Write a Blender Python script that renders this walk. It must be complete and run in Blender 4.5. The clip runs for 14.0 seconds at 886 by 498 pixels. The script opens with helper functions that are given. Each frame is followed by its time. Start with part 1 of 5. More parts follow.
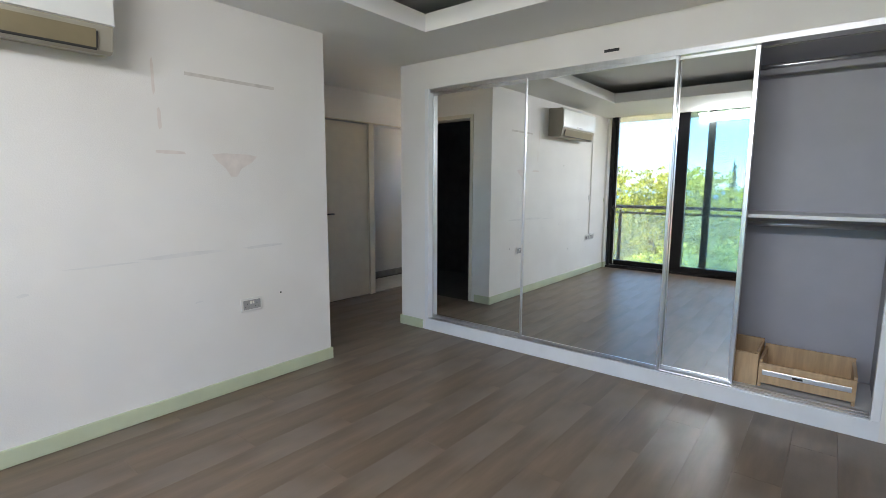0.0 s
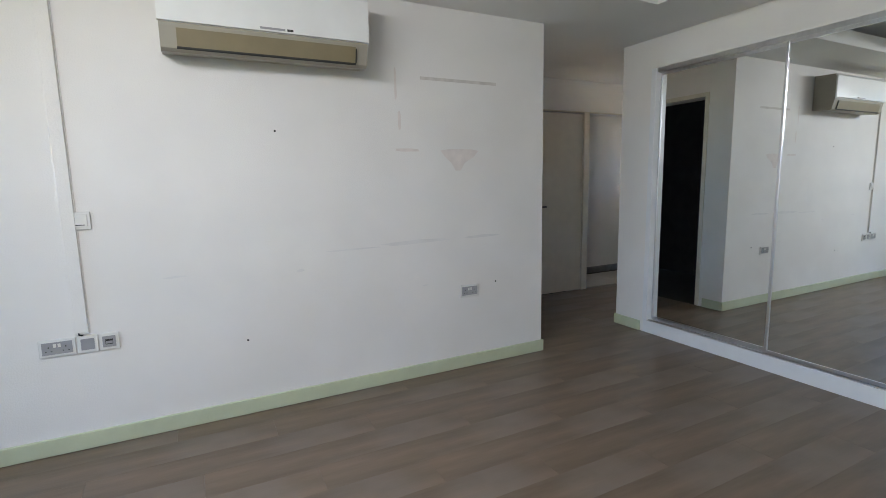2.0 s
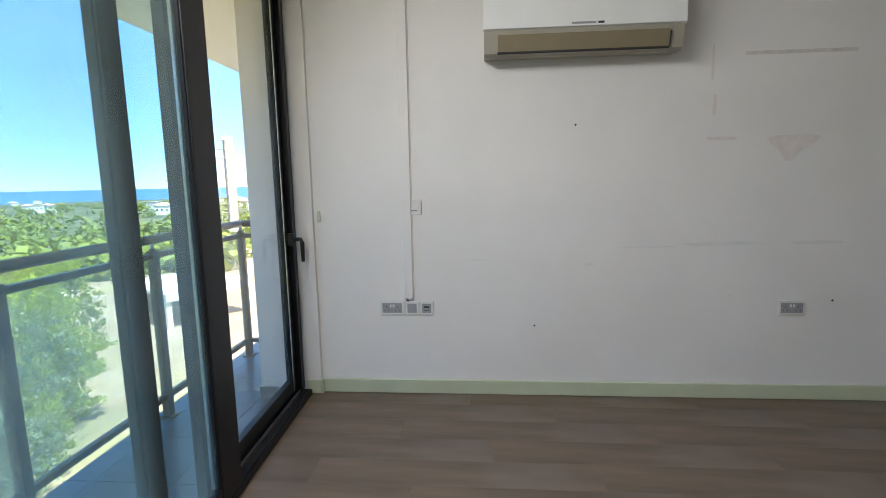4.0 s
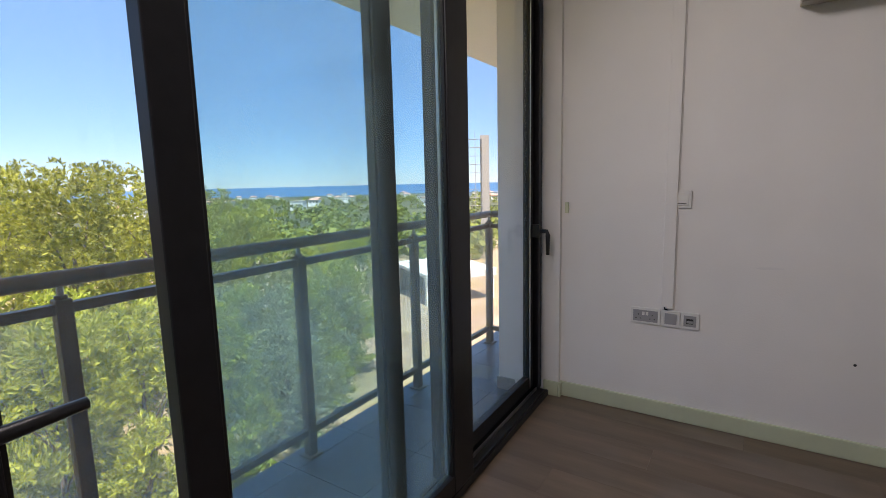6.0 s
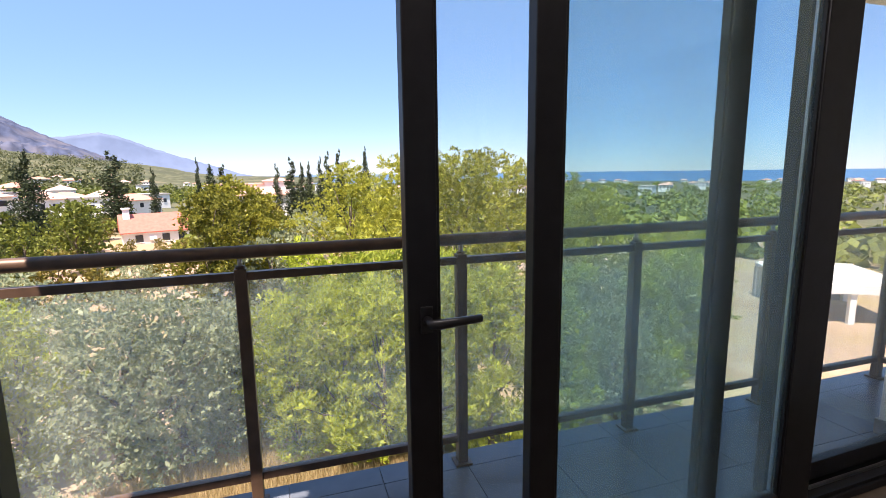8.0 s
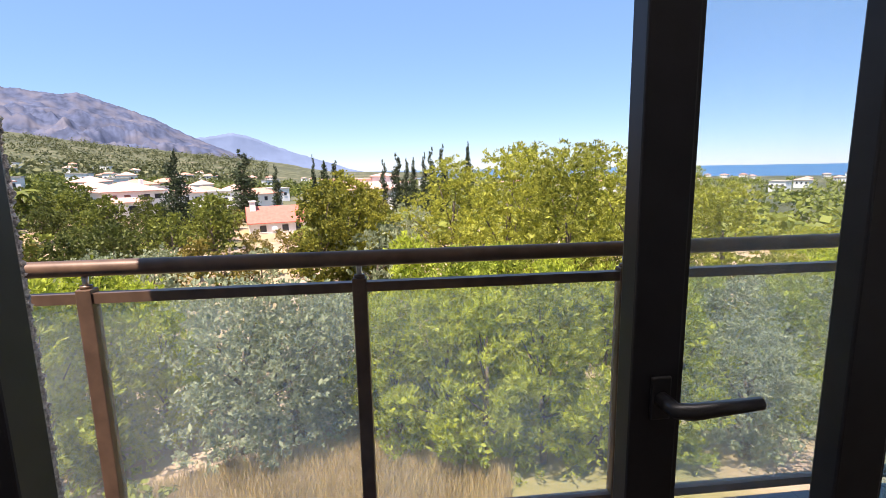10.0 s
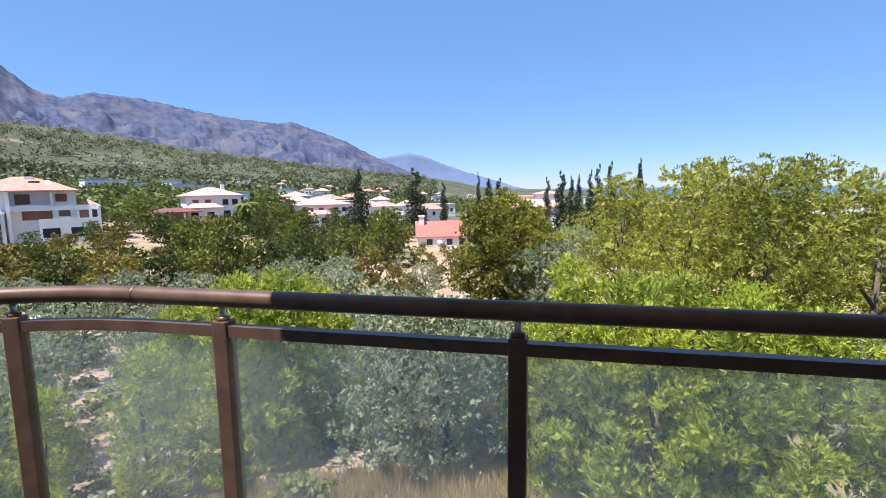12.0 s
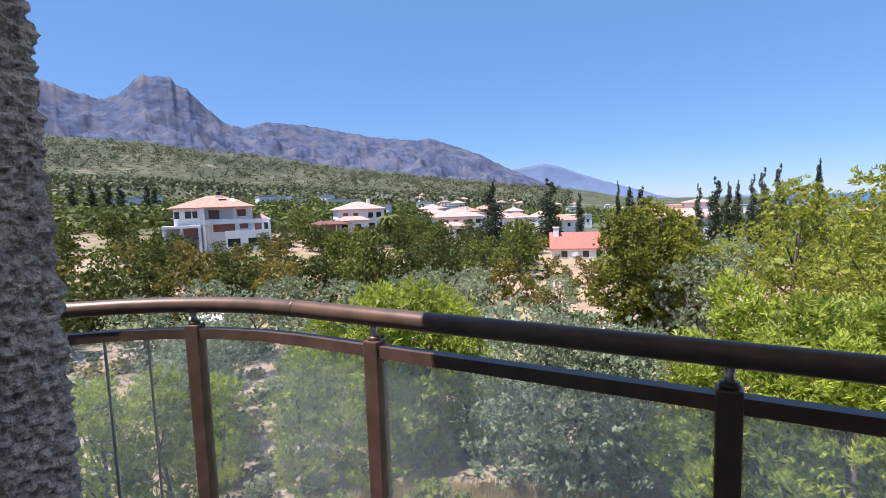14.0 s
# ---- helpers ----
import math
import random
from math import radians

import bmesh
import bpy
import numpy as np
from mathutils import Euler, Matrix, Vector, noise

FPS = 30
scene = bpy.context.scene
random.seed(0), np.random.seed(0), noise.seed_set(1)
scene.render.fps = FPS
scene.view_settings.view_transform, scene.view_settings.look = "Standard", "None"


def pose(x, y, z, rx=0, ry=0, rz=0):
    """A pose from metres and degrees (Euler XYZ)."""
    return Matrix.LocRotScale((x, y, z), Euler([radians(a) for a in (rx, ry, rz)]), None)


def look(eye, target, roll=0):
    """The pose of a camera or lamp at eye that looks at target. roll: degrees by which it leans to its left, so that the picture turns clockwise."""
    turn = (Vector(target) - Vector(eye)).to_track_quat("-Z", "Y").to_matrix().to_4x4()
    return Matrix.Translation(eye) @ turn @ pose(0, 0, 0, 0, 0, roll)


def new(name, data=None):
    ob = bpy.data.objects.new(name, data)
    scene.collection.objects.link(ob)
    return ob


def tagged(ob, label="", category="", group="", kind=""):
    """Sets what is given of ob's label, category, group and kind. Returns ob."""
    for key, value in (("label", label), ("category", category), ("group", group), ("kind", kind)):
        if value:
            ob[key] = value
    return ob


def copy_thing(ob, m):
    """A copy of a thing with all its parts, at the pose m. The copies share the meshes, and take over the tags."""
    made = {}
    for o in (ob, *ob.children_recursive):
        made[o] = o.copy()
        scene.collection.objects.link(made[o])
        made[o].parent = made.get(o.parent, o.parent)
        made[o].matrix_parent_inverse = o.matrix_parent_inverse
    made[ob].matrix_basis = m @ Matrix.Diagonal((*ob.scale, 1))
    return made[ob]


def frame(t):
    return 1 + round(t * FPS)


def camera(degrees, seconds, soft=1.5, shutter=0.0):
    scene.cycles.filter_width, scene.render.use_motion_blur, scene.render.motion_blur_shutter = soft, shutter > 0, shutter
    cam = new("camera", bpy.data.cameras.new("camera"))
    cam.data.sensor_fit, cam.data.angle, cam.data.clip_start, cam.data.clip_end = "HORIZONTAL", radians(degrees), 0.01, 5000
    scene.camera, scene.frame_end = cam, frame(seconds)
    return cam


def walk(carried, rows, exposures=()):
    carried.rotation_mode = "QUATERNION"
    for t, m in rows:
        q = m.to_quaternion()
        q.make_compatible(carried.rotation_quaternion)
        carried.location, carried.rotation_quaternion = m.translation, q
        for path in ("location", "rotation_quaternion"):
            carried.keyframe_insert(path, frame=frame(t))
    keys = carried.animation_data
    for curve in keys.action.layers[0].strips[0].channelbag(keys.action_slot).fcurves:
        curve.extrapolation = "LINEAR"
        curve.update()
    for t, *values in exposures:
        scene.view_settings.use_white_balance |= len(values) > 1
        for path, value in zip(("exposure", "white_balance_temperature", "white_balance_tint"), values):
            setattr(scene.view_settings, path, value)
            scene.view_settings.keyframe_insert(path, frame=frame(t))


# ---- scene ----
cam = camera(85.0, 14.0, soft=0.6)

# seconds, x, y, z, yaw, pitch, roll
ROWS = [
    (0, 1.136, -2.921, 1.326, -51.04, -7.55, 0.30),
    (0.5, 1.141, -2.926, 1.315, -45.18, -7.62, -0.50),
    (1, 1.136, -2.922, 1.310, -39.55, -7.79, -1.00),
    (1.5, 1.134, -2.888, 1.322, -33.38, -8.14, -1.30),
    (2, 1.111, -2.860, 1.302, -26.80, -7.99, -1.10),
    (2.5, 1.089, -2.836, 1.302, -19.83, -8.05, -0.70),
    (3, 1.049, -2.817, 1.289, -11.74, -7.84, -0.80),
    (3.5, 0.989, -2.800, 1.292, -4.52, -7.87, -0.80),
    (3.7, 1.002, -2.836, 1.300, -0.72, -8.02, -0.90),
    (5.8, 0.914, -2.639, 1.263, 29.52, -7.90, -1.36),
    (6, 0.913, -2.637, 1.263, 33.04, -8.02, -1.34),
    (6.5, 0.952, -2.621, 1.288, 45.57, -9.02, -0.30),
    (7, 1.025, -2.665, 1.282, 57.98, -9.22, 0.03),
    (7.5, 1.096, -2.724, 1.284, 67.15, -9.02, -0.80),
    (8, 1.124, -2.782, 1.293, 72.38, -9.17, -0.78),
    (8.2, 1.117, -2.795, 1.287, 73.52, -9.16, -1.09),
    (10.3, 0.548, -2.867, 1.278, 87.02, -9.33, -1.02),
    (10.5, 0.487, -2.844, 1.284, 89.13, -9.11, -0.99),
    (11, 0.377, -2.802, 1.292, 94.63, -9.15, -0.59),
    (11.5, 0.293, -2.825, 1.288, 98.41, -8.81, -0.58),
    (12, 0.202, -2.902, 1.298, 103.19, -7.22, -0.80),
    (12.5, 0.134, -2.972, 1.305, 107.55, -6.44, -1.30),
    (13, 0.097, -3.006, 1.304, 111.49, -6.33, -1.70),
    (13.5, 0.079, -3.020, 1.303, 115.03, -5.56, -1.74),
    (14, 0.055, -3.045, 1.299, 118.86, -5.52, -1.85),
]
EXPOSURES = ((0, 3.0, 6400, 10), (1.0, 2.88, 6350, 9), (2.0, 2.72, 6300, 10), (2.6, 2.74, 6300, 10), (3.0, 2.68, 6300, 10), (3.7, 2.46, 6450, 10), (5.8, 1.58, 6900, 21), (6.5, 1.54, 7150, 22), (8.2, 1.40, 7100, 23), (10.3, 1.25, 6900, 22),
             (11.2, 1.06, 6500, 20), (12.2, 0.86, 6000, 18), (14.0, 0.76, 5950, 19))
walk(cam, [(t, pose(x, y, z, 90 + p, 0, yaw) @ pose(0, 0, 0, 0, 0, roll)) for t, x, y, z, yaw, p, roll in ROWS], EXPOSURES)

# ---- light ----
SUN_AZ, SUN_EL = 236.0, 68.0      # degrees from +y towards -x, and above the horizon


def away(az, el=0.0):
    a, e = radians(az), radians(el)
    return Vector((-math.sin(a) * math.cos(e), math.cos(a) * math.cos(e), math.sin(e)))


world = bpy.data.worlds.new("sky")
scene.world = world
world.use_nodes = True
wn = world.node_tree
sky = wn.nodes.new("ShaderNodeTexSky")
sky.sky_type, sky.sun_disc = "NISHITA", False
sky.altitude = 1500
sky.sun_elevation, sky.sun_rotation = radians(SUN_EL), radians(-SUN_AZ)
sky.air_density, sky.dust_density, sky.ozone_density = 1.0, 0.0, 5.0
wn.nodes["Background"].inputs["Strength"].default_value = 0.085
deep = wn.nodes.new("ShaderNodeHueSaturation")
deep.inputs["Saturation"].default_value = 1.06
wn.links.new(sky.outputs["Color"], deep.inputs["Color"])
haze = wn.nodes.new("ShaderNodeMix")
haze.data_type = "RGBA"
haze.inputs["Factor"].default_value, haze.inputs["B"].default_value = 0.5, (1.6, 3.3, 5.9, 1)
wn.links.new(deep.outputs["Color"], haze.inputs["A"])
wn.links.new(haze.outputs["Result"], wn.nodes["Background"].inputs["Color"])
sun = new("sun", bpy.data.lights.new("sun", "SUN"))
sun.data.energy, sun.data.angle, sun.data.color = 5.0, radians(0.5), (1.0, 0.95, 0.86)
sun.matrix_world = look(away(SUN_AZ, SUN_EL) * 50, (0, 0, 0))

# added area lamp inside the window head, brightens the room as if by skylight
glow = new("window_fill_lamp", bpy.data.lights.new("window_fill_lamp", "AREA"))
glow.data.shape, glow.data.size, glow.data.size_y = "RECTANGLE", 2.0, 0.13
glow.data.energy, glow.data.color = 8.3, (0.98, 0.98, 1.0)
glow.matrix_world = look((0.085, -2.3, 2.30), (2.2, -2.1, 0.7))

# ---- materials ----
def material(name, color, rough=0.5, metal=0.0, vary=0.15, grain=8.0, bump=0.0, bump_scale=60.0, spec=0.5, stretch=(1, 1, 1),
             per_piece=0.0, blotch=None, blotch_scale=0.8):
    m = bpy.data.materials.new(name)
    m.use_nodes = True
    n, l = m.node_tree.nodes, m.node_tree.links
    b = n["Principled BSDF"]
    b.inputs["Roughness"].default_value, b.inputs["Metallic"].default_value = rough, metal
    b.inputs["Specular IOR Level"].default_value = spec
    co, mp = n.new("ShaderNodeTexCoord"), n.new("ShaderNodeMapping")
    mp.inputs["Scale"].default_value = stretch
    l.new(co.outputs["Object"], mp.inputs["Vector"])
    tex = n.new("ShaderNodeTexNoise")
    tex.inputs["Scale"].default_value, tex.inputs["Detail"].default_value = grain, 6.0
    l.new(mp.outputs["Vector"], tex.inputs["Vector"])
    ramp = n.new("ShaderNodeMapRange")
    ramp.inputs["From Min"].default_value, ramp.inputs["From Max"].default_value = 0.3, 0.7
    ramp.inputs["To Min"].default_value, ramp.inputs["To Max"].default_value = 1 - vary, 1 + vary
    l.new(tex.outputs["Fac"], ramp.inputs["Value"])
    mul = n.new("ShaderNodeMix")
    mul.data_type, mul.blend_type = "RGBA", "MULTIPLY"
    mul.inputs["Factor"].default_value = 1.0
    mul.inputs["A"].default_value = (*color, 1)
    l.new(ramp.outputs["Result"], mul.inputs["B"])
    out = mul.outputs["Result"]
    if blotch:
        big = n.new("ShaderNodeTexNoise")
        big.inputs["Scale"].default_value, big.inputs["Detail"].default_value = blotch_scale, 4.0
        l.new(co.outputs["Object"], big.inputs["Vector"])
        r2 = n.new("ShaderNodeMapRange")
        r2.inputs["From Min"].default_value, r2.inputs["From Max"].default_value = 0.45, 0.7
        l.new(big.outputs["Fac"], r2.inputs["Value"])
        mx = n.new("ShaderNodeMix")
        mx.data_type = "RGBA"
        l.new(r2.outputs["Result"], mx.inputs["Factor"])
        l.new(out, mx.inputs["A"])
        mx.inputs["B"].default_value = (*blotch, 1)
        out = mx.outputs["Result"]
    if per_piece:
        info = n.new("ShaderNodeObjectInfo")
        r3 = n.new("ShaderNodeMapRange")
        r3.inputs["To Min"].default_value, r3.inputs["To Max"].default_value = 1 - per_piece, 1 + per_piece
        l.new(info.outputs["Random"], r3.inputs["Value"])
        m3 = n.new("ShaderNodeMix")
        m3.data_type, m3.blend_type = "RGBA", "MULTIPLY"
        m3.inputs["Factor"].default_value = 1.0
        l.new(out, m3.inputs["A"])
        l.new(r3.outputs["Result"], m3.inputs["B"])
        out = m3.outputs["Result"]
    l.new(out, b.inputs["Base Color"])
    if bump:
        t2, bp = n.new("ShaderNodeTexNoise"), n.new("ShaderNodeBump")
        t2.inputs["Scale"].default_value, t2.inputs["Detail"].default_value = bump_scale, 5.0
        l.new(mp.outputs["Vector"], t2.inputs["Vector"])
        l.new(t2.outputs["Fac"], bp.inputs["Height"])
        bp.inputs["Strength"].default_value, bp.inputs["Distance"].default_value = bump, 0.01
        l.new(bp.outputs["Normal"], b.inputs["Normal"])
    return m


def pane_material(name, tint, rough=0.0, milk=0.0, milk_color=(0.8, 0.85, 0.8)):
    """Thin clear pane: see-through with a tint, a gloss at grazing angles, and dust on it."""
    m = bpy.data.materials.new(name)
    m.use_nodes = True
    n, l = m.node_tree.nodes, m.node_tree.links
    n.remove(n["Principled BSDF"])
    tr, gl, fr, mx = (n.new("ShaderNodeBsdf" + k) if k in ("Transparent", "Glossy") else n.new("ShaderNode" + k)
                      for k in ("Transparent", "Glossy", "LayerWeight", "MixShader"))
    pw, ma = n.new("ShaderNodeMath"), n.new("ShaderNodeMath")
    pw.operation, pw.inputs[1].default_value = "POWER", 4.0
    ma.operation, ma.inputs[1].default_value, ma.inputs[2].default_value = "MULTIPLY_ADD", 0.55, 0.02
    tr.inputs["Color"].default_value = (*tint, 1)
    gl.inputs["Roughness"].default_value = rough
    fr.inputs["Blend"].default_value = 0.5
    l.new(fr.outputs["Facing"], pw.inputs[0])
    l.new(pw.outputs[0], ma.inputs[0])
    l.new(ma.outputs[0], mx.inputs[0])
    l.new(tr.outputs[0], mx.inputs[1])
    l.new(gl.outputs[0], mx.inputs[2])
    out = mx.outputs[0]
    if milk:
        df, m2, tex, rg = n.new("ShaderNodeBsdfTranslucent"), n.new("ShaderNodeMixShader"), n.new("ShaderNodeTexNoise"), n.new("ShaderNodeMapRange")
        d2, m3 = n.new("ShaderNodeBsdfDiffuse"), n.new("ShaderNodeMixShader")
        co = n.new("ShaderNodeTexCoord")
        l.new(co.outputs["Object"], tex.inputs["Vector"])
        tex.inputs["Scale"].default_value, tex.inputs["Detail"].default_value = 2.5, 5.0
        rg.inputs["From Min"].default_value, rg.inputs["From Max"].default_value = 0.3, 0.75
        rg.inputs["To Min"].default_value, rg.inputs["To Max"].default_value = milk * 0.6, milk * 1.5
        l.new(tex.outputs["Fac"], rg.inputs["Value"])
        df.inputs["Color"].default_value = (*milk_color, 1)
        d2.inputs["Color"].default_value = (*milk_color, 1)
        m3.inputs[0].default_value = 0.15
        l.new(df.outputs[0], m3.inputs[1])
        l.new(d2.outputs[0], m3.inputs[2])
        l.new(rg.outputs[0], m2.inputs[0])
        l.new(out, m2.inputs[1])
        l.new(m3.outputs[0], m2.inputs[2])
        out = m2.outputs[0]
    l.new(out, n["Material Output"].inputs["Surface"])
    return m


def leaf_material(name, dark, light, glow=0.35):
    m = bpy.data.materials.new(name)
    m.use_nodes = True
    n, l = m.node_tree.nodes, m.node_tree.links
    b = n["Principled BSDF"]
    b.inputs["Roughness"].default_value, b.inputs["Specular IOR Level"].default_value = 0.55, 0.3
    geo, info, co, tex = n.new("ShaderNodeNewGeometry"), n.new("ShaderNodeObjectInfo"), n.new("ShaderNodeTexCoord"), n.new("ShaderNodeTexNoise")
    tex.inputs["Scale"].default_value = 1.1
    l.new(co.outputs["Object"], tex.inputs["Vector"])
    a1, a2 = n.new("ShaderNodeMath"), n.new("ShaderNodeMath")
    a1.operation, a2.operation = "ADD", "MULTIPLY_ADD"
    l.new(geo.outputs["Random Per Island"], a1.inputs[0])
    l.new(tex.outputs["Fac"], a1.inputs[1])
    l.new(a1.outputs[0], a2.inputs[0])
    a2.inputs[1].default_value = 0.62
    r = n.new("ShaderNodeMapRange")
    r.inputs["To Min"].default_value, r.inputs["To Max"].default_value = -0.25, 0.05
    l.new(info.outputs["Random"], r.inputs["Value"])
    l.new(r.outputs["Result"], a2.inputs[2])
    mx = n.new("ShaderNodeMix")
    mx.data_type = "RGBA"
    mx.inputs["A"].default_value, mx.inputs["B"].default_value = (*dark, 1), (*light, 1)
    l.new(a2.outputs[0], mx.inputs["Factor"])
    l.new(mx.outputs["Result"], b.inputs["Base Color"])
    tl, ms = n.new("ShaderNodeBsdfTranslucent"), n.new("ShaderNodeMixShader")
    l.new(mx.outputs["Result"], tl.inputs["Color"])
    ms.inputs[0].default_value = glow
    l.new(b.outputs[0], ms.inputs[1])
    l.new(tl.outputs[0], ms.inputs[2])
    l.new(ms.outputs[0], n["Material Output"].inputs["Surface"])
    return m


WHITE = material("white_wall_paint", (0.80, 0.78, 0.75), 0.6, vary=0.03, grain=2.0, bump=0.12, bump_scale=140, blotch=(0.76, 0.735, 0.70), blotch_scale=1.1)
CEIL = material("white_ceiling_paint", (0.82, 0.81, 0.79), 0.7, vary=0.02, grain=2.0, bump=0.05)
CREAM = material("cream_skirting_paint", (0.53, 0.57, 0.40), 0.45, vary=0.05, grain=6, bump=0.05)
GREYSKIRT = material("grey_tile_skirting", (0.28, 0.28, 0.28), 0.4, vary=0.2, grain=12)
PLANK = material("brown_wood_laminate", (0.165, 0.120, 0.084), 0.38, vary=0.32, grain=2.2, stretch=(0.6, 4.5, 1), bump=0.05, bump_scale=25, per_piece=0.045,
                 blotch=(0.20, 0.165, 0.135), blotch_scale=1.6, spec=0.4)
JOINT = material("dark_joint", (0.05, 0.045, 0.04), 0.7)
DARKMETAL = material("anthracite_window_aluminium", (0.013, 0.013, 0.016), 0.42, vary=0.2, grain=20, spec=0.35)
BLACKPL = material("black_handle", (0.012, 0.012, 0.013), 0.35, vary=0.1)
CHROME = material("brushed_aluminium", (0.72, 0.72, 0.73), 0.28, 1.0, vary=0.06, grain=30, stretch=(1, 1, 0.1))
MIRROR = material("mirror_glass", (0.86, 0.88, 0.87), 0.015, 1.0, vary=0.02)
WHITELAM = material("white_laminate", (0.78, 0.79, 0.80), 0.35, vary=0.03)
GREYLAM = material("grey_laminate_board", (0.42, 0.41, 0.44), 0.5, vary=0.05, grain=4)
BEECH = material("beech_veneer", (0.50, 0.34, 0.19), 0.5, vary=0.15, grain=5, stretch=(1, 8, 1))
DOORCREAM = material("cream_painted_door", (0.68, 0.63, 0.53), 0.45, vary=0.04)
ACWHITE = material("white_abs_plastic", (0.80, 0.80, 0.78), 0.3, vary=0.02)
ACBEIGE = material("aged_beige_plastic", (0.34, 0.31, 0.25), 0.4, vary=0.06)
ACDARK = material("tan_louvre_plastic", (0.22, 0.18, 0.105), 0.45, vary=0.08)
PLATE = material("white_socket_plastic", (0.72, 0.71, 0.68), 0.35, vary=0.03)
GREYPL = material("grey_socket_insert", (0.33, 0.33, 0.34), 0.4, vary=0.04)
DARKHOLE = material("dark_slot", (0.03, 0.03, 0.03), 0.6)
STUCCO = material("rough_grey_stucco", (0.47, 0.45, 0.44), 0.9, vary=0.5, grain=190, bump=1.0, bump_scale=240)
EXTWHITE = material("white_exterior_render", (0.78, 0.76, 0.74), 0.8, vary=0.05, grain=3, bump=0.25, bump_scale=90)
TILE = material("blue_grey_floor_tile", (0.13, 0.15, 0.18), 0.25, vary=0.12, grain=5, per_piece=0.08, blotch=(0.19, 0.21, 0.23), blotch_scale=1.5)
GROUT = material("grey_grout", (0.22, 0.22, 0.22), 0.8)
BRONZE = material("brown_anodised_aluminium", (0.125, 0.074, 0.048), 0.42, 0.25, vary=0.25, grain=14, spec=0.6, bump=0.03)
STEEL = material("stainless_steel_pin", (0.5, 0.48, 0.46), 0.3, 1.0)
DOORGLASS = pane_material("window_glass", (0.95, 0.97, 0.97), 0.0, 0.045)
DIRTYGLASS = pane_material("dusty_tinted_window_glass", (0.73, 0.87, 0.90), 0.0, 0.12)
RAILGLASS = pane_material("hazy_balustrade_glass", (0.99, 1.0, 0.99), 0.02, 0.125, (0.95, 0.95, 0.88))
# dark grey colour stands in for the lack of light in the side room
BLACKROOM = material("unlit_look_paint", (0.10, 0.10, 0.11), 0.8)
BARK = material("grey_brown_bark", (0.13, 0.10, 0.075), 0.9, vary=0.35, grain=9, bump=0.5, bump_scale=30)
PINE = leaf_material("yellow_green_needles", (0.095, 0.112, 0.02), (0.55, 0.555, 0.08), 0.43)
PINE2 = leaf_material("fresh_green_needles", (0.10, 0.145, 0.022), (0.58, 0.64, 0.08), 0.45)
OLIVE = leaf_material("grey_green_olive_leaves", (0.15, 0.18, 0.095), (0.45, 0.50, 0.31), 0.40)
CAROB = leaf_material("yellow_green_broad_leaves", (0.05, 0.065, 0.013), (0.44, 0.42, 0.06), 0.36)
CITRUS = leaf_material("dark_green_leaves", (0.022, 0.036, 0.009), (0.165, 0.19, 0.042), 0.3)
GREEN = leaf_material("mid_green_leaves", (0.035, 0.055, 0.012), (0.27, 0.30, 0.05), 0.3)
RUSSET = leaf_material("yellowing_leaves", (0.06, 0.058, 0.015), (0.36, 0.29, 0.06), 0.3)
CYPRESS = leaf_material("dark_cypress_foliage", (0.010, 0.020, 0.010), (0.055, 0.075, 0.028), 0.15)
SCRUB = leaf_material("dull_scrub_leaves", (0.045, 0.058, 0.026), (0.20, 0.205, 0.085), 0.2)
STRAW = leaf_material("dry_straw_grass", (0.30, 0.22, 0.10), (0.62, 0.50, 0.27), 0.3)
HOUSEWHITE = material("white_house_render", (0.80, 0.79, 0.77), 0.85, vary=0.04, grain=1.0)
ROOFTILE = material("terracotta_roof_tiles", (0.50, 0.25, 0.185), 0.8, vary=0.25, grain=2.5, bump=0.6, bump_scale=9, stretch=(1, 1, 1))
ROOFPALE = material("pale_terracotta_roof", (0.53, 0.32, 0.26), 0.8, vary=0.2, grain=2.5, bump=0.6, bump_scale=9)
ROOFRED = material("red_painted_roof", (0.50, 0.14, 0.10), 0.7, vary=0.15, grain=2)
SHUTTER = material("brown_window_shutter", (0.20, 0.085, 0.06), 0.5)
GLASSDARK = material("dark_far_glass", (0.03, 0.035, 0.045), 0.15)
CONCRETE = material("grey_concrete", (0.36, 0.34, 0.31), 0.85, vary=0.15, grain=3)


# ---- mesh helpers ----
def box(bm, x0, x1, y0, y1, z0, z1, bevel=0.0):
    made = bmesh.ops.create_cube(bm, size=1.0, matrix=Matrix.LocRotScale(
        ((x0 + x1) / 2, (y0 + y1) / 2, (z0 + z1) / 2), None, (abs(x1 - x0), abs(y1 - y0), abs(z1 - z0))))
    if bevel:
        edges = list({e for v in made["verts"] for e in v.link_edges})
        bmesh.ops.bevel(bm, geom=edges, offset=bevel, segments=2, affect="EDGES", profile=0.5)
    return bm


def cube(x0, x1, y0, y1, z0, z1, bevel=0.0):
    return box(bmesh.new(), x0, x1, y0, y1, z0, z1, bevel)


